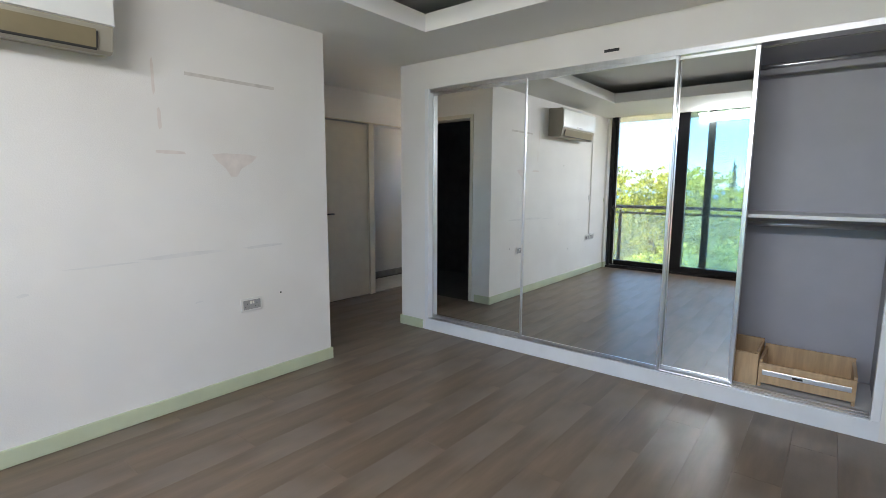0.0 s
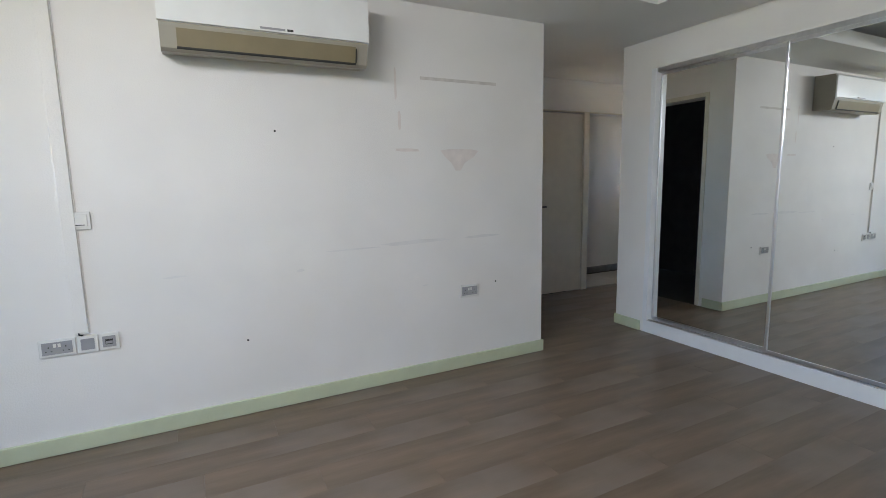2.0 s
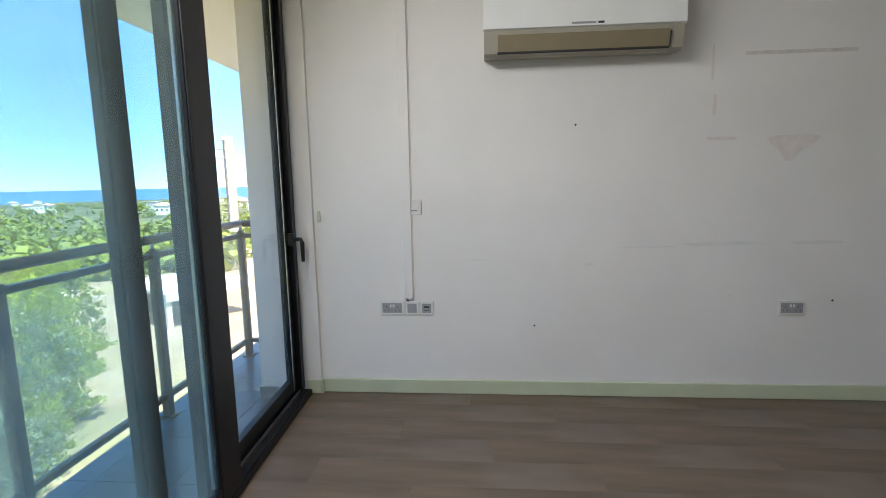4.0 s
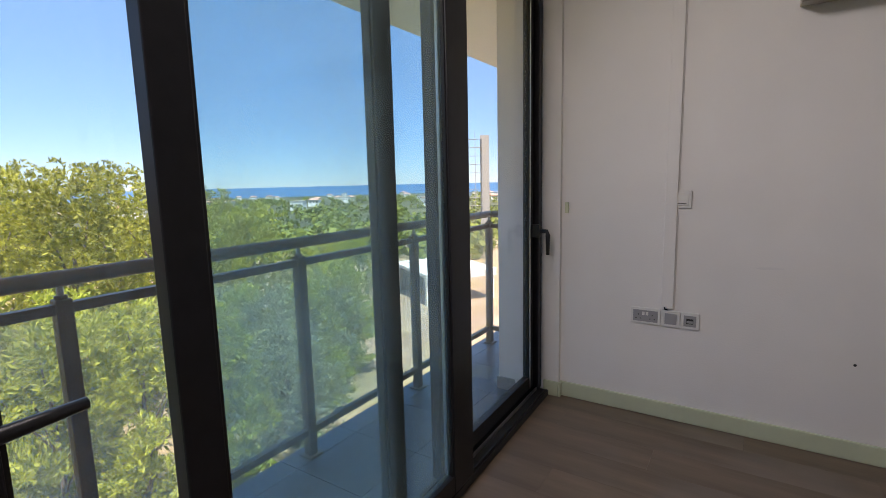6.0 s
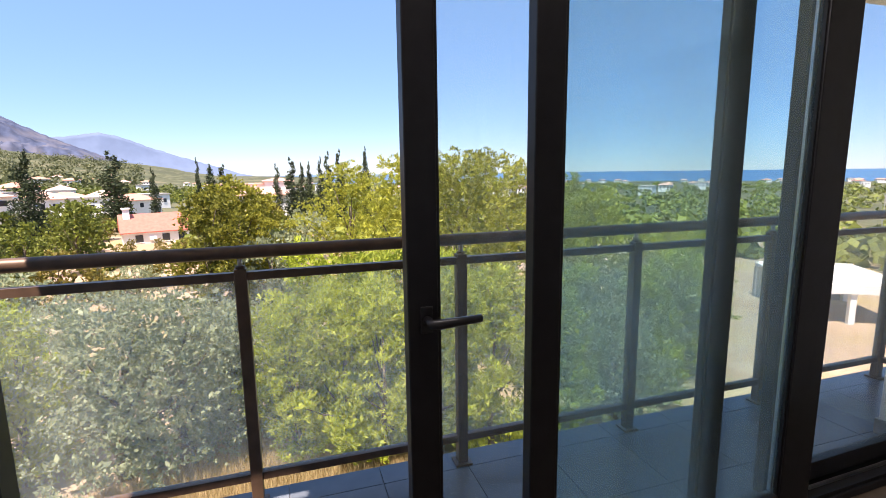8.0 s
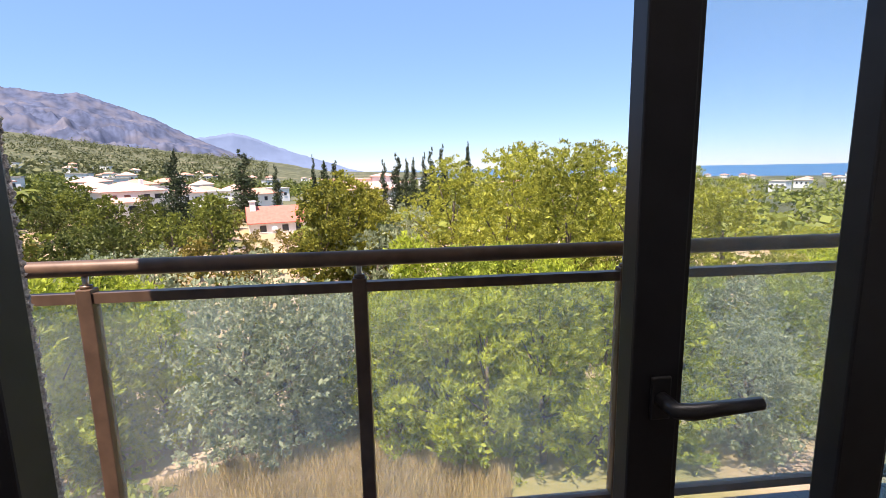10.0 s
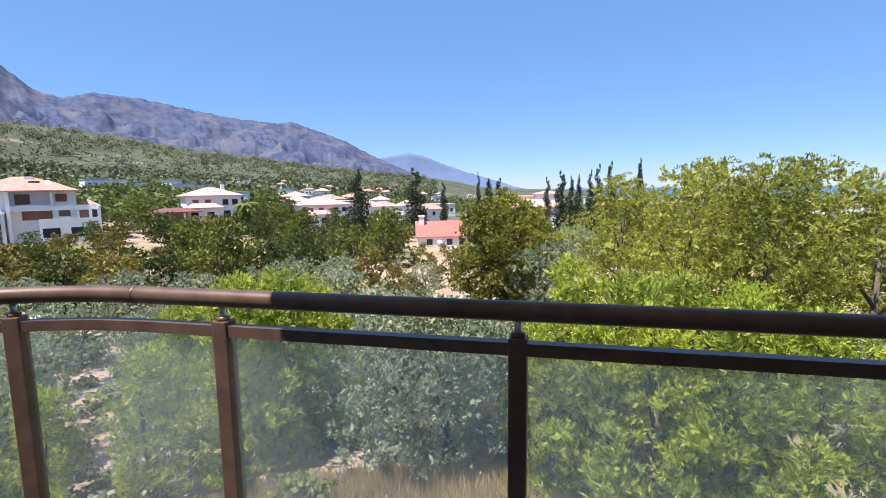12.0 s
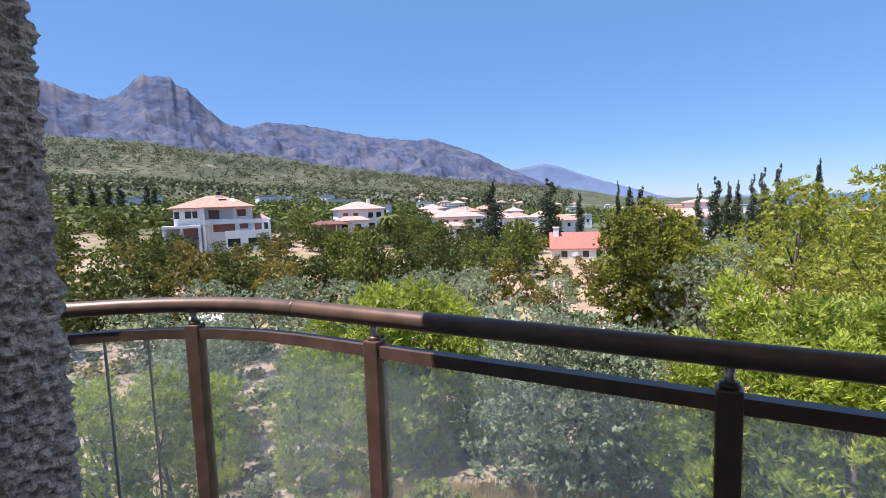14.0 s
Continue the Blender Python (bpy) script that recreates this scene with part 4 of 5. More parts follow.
def tree(name, label, height, width, base, lumps_n, count, size, mat, squash=0.7, lump=0.3, cone=0.0, trunk=0.12, long=1.6, droop=0.0, up=0.35, blades=0, thin=0.16, clump=0.16, sprays=9):
    t = new(name)
    lumps = crown_lumps(height, width, base, lumps_n, squash, lump, cone)
    o = new("trunk", trunk_mesh("trunk", height, trunk, lumps))
    o.parent = t
    o = new("crown", tuft_cloud("crown", lumps, count, blades, size, mat, thin, 0.8, up, clump, sprays) if blades else leaf_cloud("crown", lumps, count, size, mat, long, droop, up))
    o.parent = t
    return tagged(t, label, "tree")


def cypress_tree(height, width, count, size, label):
    t = new("cypress_tree")
    lumps = []
    for i in range(16):
        u = i / 15
        env = (0.55 + 0.45 * math.sin(math.pi * min(1, 0.15 + u * 0.8))) * (1 - u) ** 0.45
        r = max(width * 0.5 * env, 0.12)
        lumps.append(((rng.uniform(-.1, .1) * width, rng.uniform(-.1, .1) * width, 0.5 + (height - 1.0) * u), (r, r, height * 0.06)))
    o = new("trunk", trunk_mesh("trunk", height, 0.12, lumps[:2], 0.05, 1))
    o.parent = t
    o = new("crown", leaf_cloud("crown", lumps, count, size, CYPRESS, 2.2, -1.2, 0.2))
    o.parent = t
    return tagged(t, label, "tree")


placed = set()


def plant(proto, az, r, scale=1.0, turn=0.0, group="", high=1.0, label=""):
    """Stands a tree on the ground; the first use moves the prototype itself."""
    p = on_ground(az, r)
    m = Matrix.Translation(p) @ Matrix.Rotation(radians(turn), 4, "Z")
    ob = proto if proto.name not in placed else copy_thing(proto, m)
    placed.add(proto.name)
    ob.matrix_basis = m @ Matrix.Diagonal((scale, scale, scale * high, 1))
    if group:
        ob["group"] = group
    if label:
        ob["label"] = label
    return ob


PL = "yellow-green pine tree with feathery needles, below the balcony"
pines = [tree("pine_tree", PL, 8.4, 6.8, 1.0, 70, 4800, 0.17, PINE, 0.55, 0.125, 0.2, 0.17, up=0.55, blades=5, thin=0.27, clump=0.15, sprays=8) for _ in range(2)]
young = [tree("young_pine_tree", "young bright green pine with upright feathery shoots", 4.6, 3.6, 0.2, 52, 2700, 0.15, PINE2, 0.75, 0.13, 0.4, 0.08, up=0.8, blades=5, thin=0.24, clump=0.10, sprays=8) for _ in range(2)]
olives = [tree("olive_tree", "grey-green olive tree with a dense rounded crown", 4.4, 4.8, 0.4, 54, 3600, 0.115, OLIVE, 0.75, 0.14, 0.0, 0.16, up=0.35, blades=5, thin=0.42, clump=0.13, sprays=9) for _ in range(2)]
far_olives = [tree("olive_tree", "grey-green olive tree in the orchard", 4.4, 4.8, 0.4, 30, 700, 0.24, OLIVE, 0.75, 0.17, 0.0, 0.16, up=0.35, blades=6, thin=0.45, clump=0.2)]
weed = [tree("broadleaf_weed", "low bright green broad-leaved plant among dry grass", 0.9, 1.7, 0.1, 12, 260, 0.2, GREEN, 0.6, 0.2, 0.0, 0.02, long=1.2)]
citrus = [tree("citrus_tree", "dark green citrus tree in the orchard", 3.8, 4.4, 0.5, 22, 620, 0.27, CITRUS, 0.75, 0.2, 0.0, 0.1, blades=5, thin=0.6, clump=0.26, sprays=7) for _ in range(2)]
greens = [tree("broadleaf_tree", "mid-green broadleaf tree with a full crown", 6.0, 6.0, 0.8, 26, 760, 0.32, GREEN, 0.75, 0.19, 0.1, 0.14, blades=5, thin=0.6, clump=0.32, sprays=7) for _ in range(2)]
shade = tree("carob_tree", "large yellow-green tree with dark hollows, before the cottage", 8.6, 7.2, 0.6, 40, 4600, 0.2, CAROB, 0.6, 0.15, 0.25, 0.2, up=0.5, blades=5, thin=0.5, clump=0.24, sprays=7)
russets = [tree("pomegranate_bush", "yellowing green bush on bare earth", 2.4, 2.8, 0.2, 14, 420, 0.2, RUSSET, 0.8, 0.22, 0.0, 0.05, blades=5, thin=0.55, clump=0.16, sprays=6)]
cyps = [cypress_tree(12.0, 3.1, 7000, 0.26, "tall dark columnar cypress tree"), cypress_tree(12.0, 2.2, 3000, 0.32, "slim dark cypress tree on the skyline")]


def palm_tree():
    t = new("palm_tree")
    bm = bmesh.new()
    tube(bm, [(0, 0, -0.3), (0.1, 0, 2.0), (0.05, 0, 4.5)], [0.28, 0.22, 0.2], 8)
    part("trunk", bm, BARK, t)
    for i in range(22):
        a, lift = i * 2.4, 0.2 + 0.9 * (i % 5) / 5
        bm = bmesh.new()
        prev = None
        for j in range(9):
            u = j / 8
            q = Vector((math.cos(a) * 2.4 * u, math.sin(a) * 2.4 * u, 4.5 + lift * 2.2 * u - 2.0 * u * u))
            side = Vector((-math.sin(a), math.cos(a), 0)) * (0.05 + 0.5 * math.sin(math.pi * min(1, u + 0.08)))
            sag = Vector((0, 0, -0.18 * math.sin(math.pi * u)))
            row = [bm.verts.new(q - side + sag), bm.verts.new(q), bm.verts.new(q + side + sag)]
            if prev:
                bm.faces.new((prev[0], prev[1], row[1], row[0]))
                bm.faces.new((prev[1], prev[2], row[2], row[1]))
            prev = row
        part("frond", bm, GREEN, t)
    return tagged(t, "squat green palm tree with arching fronds", "tree")


palm = palm_tree()

# pines right below the balcony
for i, (az, r, s, h) in enumerate(((76, 24, 1.12, 1.0), (69, 21, 1.05, 1.02), (61, 22, 1.05, 0.98), (83, 31, 1.15, 0.97), (66, 31, 1.2, 1.0), (53, 25, 1.0, 0.9), (74, 36, 1.2, 1.05),
                                   (45, 34, 0.8, 0.8), (48, 24, 0.75, 0.8), (58, 36, 1.1, 0.95), (94, 46, 0.75, 0.85))):
    plant(pines[i % 2], az, r, s, i * 77, "pines below the balcony", h)
for i, (az, r, s) in enumerate(((127, 13.4, 1.15), (122, 14.5, 1.2), (150, 12.6, 0.85), (156, 12.2, 0.9), (145, 15, 0.7), (136, 13.5, 0.85), (132, 17, 1.0), (117, 15, 1.05), (79, 10.8, 1.0), (71, 11, 1.05), (64, 11.5, 1.05), (57, 12.5, 1.0), (90, 11.8, 0.9), (84.5, 11.2, 1.0), (88, 13.5, 1.2), (82, 12.5, 1.15), (124, 15.5, 0.9), (77, 14, 1.15), (92, 13.5, 0.8), (70, 14.5, 1.15), (119, 22, 1.0), (127, 24, 0.7), (54, 17, 1.0), (43.5, 21, 1.15), (46.5, 17, 1.0), (42, 28, 1.25))):
    plant(young[i % 2], az, r, s, i * 61, "young pines")
for i, (az, r, s) in enumerate(((109, 13.2, 1.05), (103, 12.6, 1.0), (98, 13.6, 0.9), (147, 21, 0.9), (52, 17, 1.0), (46, 20, 1.0), (57, 19, 1.0), (49, 14, 0.8), (113, 19, 0.9), (135, 20, 0.9), (97, 18, 0.8), (128, 19, 0.85), (147, 18, 0.9),
                                (116, 33, 0.9), (124, 36, 0.85), (131, 34, 0.9), (137, 36, 0.95), (105.6, 40, 0.72), (122, 42, 0.8), (115.2, 44, 0.8), (91, 40, 1.1), (88, 55, 1.2), (145, 40, 0.9), (151, 34, 0.9), (92.5, 33, 1.1), (94.5, 40, 1.2), (141, 31, 0.9), (144, 27, 0.8), (120, 39, 0.9))):
    plant(olives[i % 2] if r < 24 else far_olives[0], az, r, s, i * 47, "olive trees")
k = 0
for az, r, s in ((128, 46, 1.1), (133, 48, 1.1), (138, 45, 1.0), (142, 48, 1.1), (147, 47, 1.2), (151, 52, 1.1), (123, 50, 1.1), (119, 52, 1.2), (126, 60, 1.3), (131, 62, 1.4), (136, 62, 1.2),
                 (122, 64, 1.4), (140, 62, 1.0), (145, 60, 1.0), (150, 66, 1.2), (155, 45, 1.2), (154, 62, 1.2), (158, 55, 1.2), (116, 62, 1.4), (110, 68, 1.5), (129, 76, 1.6), (133, 80, 1.6),
                 (124, 84, 1.5), (119, 80, 1.5), (148, 78, 1.3), (153, 82, 1.4), (135, 96, 1.4), (157, 75, 1.3), (114, 55, 0.9), (112, 48, 0.8), (160, 40, 1.2), (163, 60, 1.3)):
    kind = (citrus + greens + russets)[(k * 3 + int(az)) % 5]
    plant(kind, az, r, (s if r < 58 else s * 0.72) * (1.75 if kind in russets else 1.0), k * 53, "orchard trees")
    k += 1
for az, r, s in ((118, 43, 1.0), (114, 43, 0.9), (109, 44, 1.1), (107, 40, 0.9), (121, 41, 1.0), (104, 47, 0.8), (101, 45, 0.9), (146, 64, 1.6), (150, 58, 1.5), (142, 68, 1.5), (138, 70, 1.6), (155, 52, 1.4), (152, 72, 1.6), (147, 72, 1.5), (139, 56, 1.5), (144, 53, 1.4), (133, 56, 1.5), (130, 54, 1.4), (126, 53, 1.5), (136, 53, 1.3), (96, 110, 2.2), (94, 112, 2.2), (92, 108, 2.2), (98, 105, 2.0), (158, 44, 1.3), (141, 54, 1.3), (149, 43, 1.0), (127, 40, 1.0), (134, 40, 0.9)):
    plant(russets[0], az, r, s, k * 31, "yellowing bushes")
    k += 1
for az, r, s, turn in ((95.6, 36, 1.0, 0), (98.4, 34, 0.92, 140), (93.0, 39, 0.9, 60)):
    plant(shade, az, r, s, turn, "trees before the cottage")
# orchard and garden trees filling the ground between the houses
free = np.random.default_rng(21)
for i in range(95):
    az, r = float(free.uniform(104, 162)), float(free.uniform(58, 108))
    if 99 < az < 108.5 and r < 86:
        continue
    s = float(free.uniform(0.75, 1.25))
    if az > 135 and r < 90:
        s *= 0.62
    if r > 92:
        s *= 0.85
    plant((citrus + greens + citrus + russets)[i % 7 if i % 7 < 5 else 1], az, r, s * (0.72 if i % 5 in (2, 3) else 1.0), i * 67, "orchard trees")
plant(cyps[0], 113.0, 74, 1.7, 0, "cypresses", 0.64, "tall dark cypress beside the white houses")
for i, (az, r, top, wide) in enumerate(((106.45, 105, 2.3, 1.75), (98.9, 130, 1.7, 0.6), (81.0, 95, 2.85, 0.8), (84.05, 110, 2.6, 0.95), (85.4, 112, 2.3, 0.9), (86.3, 115, 1.7, 0.8), (87.6, 118, 1.2, 0.9),
                                        (88.4, 120, 1.1, 0.9), (89.5, 112, 1.7, 1.2), (91.0, 118, 1.0, 0.8), (103.0, 140, 0.7, 0.9), (97.6, 125, 1.0, 1.5), (96.4, 128, 1.0, 1.4),
                                        (154.5, 190, 2.9, 1.0), (153.2, 190, 3.0, 1.0), (152.2, 185, 2.7, 1.3), (150, 190, 2.9, 1.0), (149.4, 188, 2.4, 1.0), (143.5, 150, 2.5, 0.8), (156, 180, 2.6, 1.0))):
    z0 = ground_z(az, r)
    hgt = EYE + r * math.tan(radians(top)) - z0
    plant(cyps[1], az, r, wide * 1.7, i * 40, "cypresses", hgt / (12.0 * wide * 1.7))
for i, (az, r, s) in enumerate(((103, 71, 0.7), (105.6, 74, 0.65), (101, 69, 0.7), (106.6, 63, 0.9), (102.2, 58, 0.9), (108.5, 78, 0.9), (99.5, 62, 0.9), (107.4, 92, 1.2), (104.6, 58, 0.8))):
    plant(russets[0], az, r, s, i * 83, "yellowing bushes")
for i, (az, r, s) in enumerate(((105.2, 97, 0.8), (102.0, 99, 0.75), (107.8, 100, 0.8), (99.8, 98, 0.8), (138.5, 80, 0.5), (141.0, 79, 0.45), (146.5, 79, 0.5), (149.5, 80, 0.6), (137.0, 84, 0.6), (151.0, 86, 0.6))):
    plant(citrus[i % 2], az, r, s, i * 59, "orchard trees")
plant(weed[0], 121.5, 11.0, 1.0, 0)
plant(weed[0], 133, 11.2, 0.8, 90)
plant(palm, 125.2, 98, 1.15, 0)
plant(palm, 89.2, 60, 0.9, 0)


# distant woods and hedges
def scatter(name, label, mat, count, a0, a1, r0, r1, size, blades, keep=0.0, thing_size=2.2):
    lumps = []
    while len(lumps) < count:
        az = rng.uniform(a0, a1)
        r = math.exp(rng.uniform(math.log(r0), math.log(r1)))
        x, y = spot(az, r)
        if noise.noise(Vector((x * 0.012, y * 0.012, 9))) < keep:
            continue
        s = thing_size * rng.uniform(0.6, 1.4) * (0.8 + r / 500)
        lumps.append(((x, y, ground_z(az, r) + s * 0.5), (s, s, s * 0.75)))
    ob = new(name, leaf_cloud(name, lumps, count * blades, size, mat, 1.2))
    return tagged(ob, label, "trees", kind="stuff")


scatter("far_woods", "scattered dark trees between the distant houses", CITRUS, 2400, 98, 178, 116, 420, 1.3, 30, -0.2)
scatter("garden_greenery", "bright green garden trees between the distant houses", GREEN, 700, 98, 170, 118, 380, 1.2, 30, -0.3)
scatter("far_scrub", "dull green scrub over the foothills", SCRUB, 5200, 104, 178, 350, 2000, 3.8, 14, -0.25, 3.0)
scatter("coastal_trees", "hazy green trees on the coastal plain", GREEN, 1500, 20, 100, 60, 700, 1.6, 24, -0.3)
scatter("orchard_hedge", "mixed green undergrowth between the trees", GREEN, 200, 60, 165, 22, 95, 0.4, 90, 0.1, 0.8)
scatter("olive_undergrowth", "grey-green undergrowth below the trees", OLIVE, 70, 60, 160, 14, 34, 0.2, 160, 0.0, 0.7)


scatter("slope_scrub", "dry green and brown scrub on the bank", SCRUB, 90, 134, 172, 9, 30, 0.16, 150, -0.5, 0.55)
scatter("yellow_scrub", "yellowing low scrub on the bank", RUSSET, 70, 125, 172, 14, 60, 0.22, 120, -0.5, 0.7)

# dry grass below
def grass(name, label, mat, count, a0, a1, r0, r1, tall):
    az = rng.uniform(a0, a1, count)
    r = np.sqrt(rng.uniform(r0 ** 2, r1 ** 2, count))
    v, f = [], []
    for i in range(count):
        x, y = spot(az[i], r[i])
        z = ground_z(az[i], r[i]) - 0.02
        h, t, wd = tall * rng.uniform(0.5, 1.4), rng.uniform(0, 6.3), 0.011
        lx, ly = rng.normal(0, 0.25 * tall, 2)
        dx, dy = wd * math.cos(t), wd * math.sin(t)
        k = len(v)
        v += [(x - dx, y - dy, z), (x + dx, y + dy, z), (x + lx, y + ly, z + h)]
        f.append((k, k + 1, k + 2))
    me = bpy.data.meshes.new(name)
    me.from_pydata(v, [], f)
    me.materials.append(mat)
    return tagged(new(name, me), label, "grass", kind="stuff")


grass("dry_grass", "tall dry straw-coloured grass below the balcony", STRAW, 60000, 75, 168, 8.0, 12.5, 0.34)


# ---- houses ----
def hip_roof(x0, x1, y0, y1, z, rise, eave=0.5):
    bm = bmesh.new()
    x0, x1, y0, y1 = x0 - eave, x1 + eave, y0 - eave, y1 + eave
    w, d = x1 - x0, y1 - y0
    c = min(w, d) / 2
    ridge = ((x0 + c, (y0 + y1) / 2), (x1 - c, (y0 + y1) / 2)) if w >= d else (((x0 + x1) / 2, y0 + c), ((x0 + x1) / 2, y1 - c))
    b = [bm.verts.new(p) for p in ((x0, y0, z), (x1, y0, z), (x1, y1, z), (x0, y1, z))]
    lo = [bm.verts.new((v.co.x, v.co.y, z - 0.18)) for v in b]
    r0, r1 = bm.verts.new((*ridge[0], z + rise)), bm.verts.new((*ridge[1], z + rise))
    if w >= d:
        sides = ((b[0], b[1], r1, r0), (b[1], b[2], r1), (b[2], b[3], r0, r1), (b[3], b[0], r0))
    else:
        sides = ((b[0], b[1], r0), (b[1], b[2], r1, r0), (b[2], b[3], r1), (b[3], b[0], r0, r1))
    for s in sides:
        bm.faces.new(s)
    for k in range(4):
        bm.faces.new((b[k], lo[k], lo[(k + 1) % 4], b[(k + 1) % 4]))
    bm.faces.new(lo)
    return bm


def gable_roof(x0, x1, y0, y1, z, rise, eave=0.4):
    """Two tiled slopes with a level ridge along x, closed at the gables."""
    bm = bmesh.new()
    x0, x1, y0, y1, m = x0 - eave, x1 + eave, y0 - eave, y1 + eave, (y0 + y1) / 2
    ends = [[bm.verts.new(p) for p in ((x, y0, z - 0.15), (x, y0, z), (x, m, z + rise), (x, y1, z), (x, y1, z - 0.15))] for x in (x0, x1)]
    for k in range(5):
        bm.faces.new((ends[0][k], ends[0][(k + 1) % 5], ends[1][(k + 1) % 5], ends[1][k]))
    bm.faces.new(ends[0][::-1])
    bm.faces.new(ends[1])
    return bm


def house_window(parent, x, y, z, w, h, mat=None):
    """A window in a wall that faces -y (towards the viewer): frame, glass and shutter set back."""
    win = part("window", cube(x - w / 2, x + w / 2, y - 0.06, y + 0.05, z, z + h), mat or SHUTTER, parent)
    part("pane" if mat else "shutter", cube(x - w / 2 + 0.12, x + w / 2 - 0.12, y - 0.075, y - 0.062, z + 0.12, z + h - 0.12), mat or SHUTTER, win)
    part("sill", cube(x - w / 2 - 0.1, x + w / 2 + 0.1, y - 0.14, y - 0.001, z - 0.1, z - 0.005), HOUSEWHITE, win)


def side_window(parent, x, y, z, w, h):
    win = part("window", cube(x - 0.06, x + 0.06, y - w / 2, y + w / 2, z, z + h), SHUTTER, parent)
    part("pane", cube(x - 0.075, x + 0.075, y - w / 2 + 0.12, y + w / 2 - 0.12, z + 0.12, z + h - 0.12), GLASSDARK, win)


def face_viewer(ob, az, r, z, turn=0.0):
    x, y = spot(az, r)
    ob.matrix_basis = Matrix.Translation((x, y, z)) @ Matrix.Rotation(radians(az + turn), 4, "Z")
    return ob


# local axes: -y towards the balcony, +x to the right
villa = tagged(thing("villa"), "large two-storey white villa with a terracotta hipped roof and brown shutters", "house")
part("wall", cube(-6.5, 5.2, 0, 9, -4, 6.1), HOUSEWHITE, villa)
part("wall", cube(5.2, 8.0, -0.8, 8, -4, 3.7), HOUSEWHITE, villa, "side wing with terrace")
part("wall", cube(1.0, 8.0, -2.2, -0.801, -4, 1.5), HOUSEWHITE, villa, "terrace base")
part("wall", cube(-2.25, -1.85, -1.7, -0.001, -4, 6.0), HOUSEWHITE, villa, "white fin wall")
part("wall", cube(2.4, 2.7, -1.3, -0.001, 3.4, 6.0), HOUSEWHITE, villa, "white fin wall")
part("wall", cube(7.7, 8.0, -2.2, -0.801, 1.5, 3.9), HOUSEWHITE, villa, "white end wall of the terrace")
part("parapet", cube(1.0, 7.7, -2.2, -2.05, 1.5, 2.2), HOUSEWHITE, villa)
part("parapet", cube(-1.85, 2.4, -1.4, -1.25, 3.3, 4.1), HOUSEWHITE, villa)
part("parapet", cube(2.7, 8.0, -1.0, -0.85, 3.3, 4.0), HOUSEWHITE, villa)
part("balcony_floor", cube(-1.85, 2.4, -1.25, -0.001, 3.3, 3.45), HOUSEWHITE, villa)
part("roof", hip_roof(-6.5, 5.2, -0.6, 9, 6.1, 2.0, 0.7), ROOFTILE, villa)
part("roof", hip_roof(-1.9, 5.2, -1.5, 3.0, 6.12, 1.2, 0.3), ROOFTILE, villa, "lower front roof slope")
part("roof", hip_roof(5.4, 8.0, 1.0, 7.6, 3.8, 0.9, 0.2), ROOFTILE, villa, "small lean-to roof")
part("chimney", cube(-0.4, 0.6, 3.0, 3.8, 6.5, 8.1), HOUSEWHITE, villa)
part("dormer", cube(0.2, 1.4, 0.4, 1.4, 6.9, 7.4), GLASSDARK, villa, "dark roof opening")
part("dish", tube(bmesh.new(), [(2.3, 0.4, 7.0), (2.35, 0.36, 7.05), (2.4, 0.2, 7.2)], [0.1, 0.35, 0.42], 12), HOUSEWHITE, villa, "small white satellite dish")
for x, z, w, h, m in ((-6.0, 4.4, 0.7, 1.1, GLASSDARK), (-4.4, 4.4, 0.9, 1.1, GLASSDARK), (-3.4, 4.4, 0.7, 1.1, GLASSDARK), (-0.6, 4.2, 1.6, 1.4, None), (3.6, 4.5, 1.3, 1.1, None),
                      (0.8, 2.0, 3.3, 1.3, None), (3.8, 2.4, 1.3, 1.1, None)):
    house_window(villa, x, 0.0, z, w, h, m)
house_window(villa, 6.05, -0.8, 2.0, 1.1, 1.5)
house_window(villa, 7.3, -0.8, 2.2, 0.6, 1.4, GLASSDARK)
house_window(villa, -3.9, 0.0, 1.0, 1.9, 2.0, GLASSDARK)
for x in (-7.7, -5.2, -2.7):
    part("porch_pillar", cube(x - 0.2, x + 0.2, -2.2, -1.8, -4, 2.9), HOUSEWHITE, villa)
part("porch_beam", cube(-7.95, -2.5, -2.3, -0.002, 2.9, 3.3), HOUSEWHITE, villa, "flat white porch roof")
part("porch_wall", cube(-8.0, -6.501, 0.0, 5.0, -4, 2.9), HOUSEWHITE, villa)
part("curtain", cube(-5.0, -3.0, -2.05, -1.98, 1.2, 2.9), SHUTTER, villa, "brown blind in the porch")
for x0, x1 in ((1.3, 3.2), (4.4, 6.6), (7.0, 7.8)):
    part("garage_door", cube(x0, x1, -2.24, -2.205, -0.4, 0.9), GLASSDARK, villa)
face_viewer(villa, 143.6, 88, -4.4, -4)


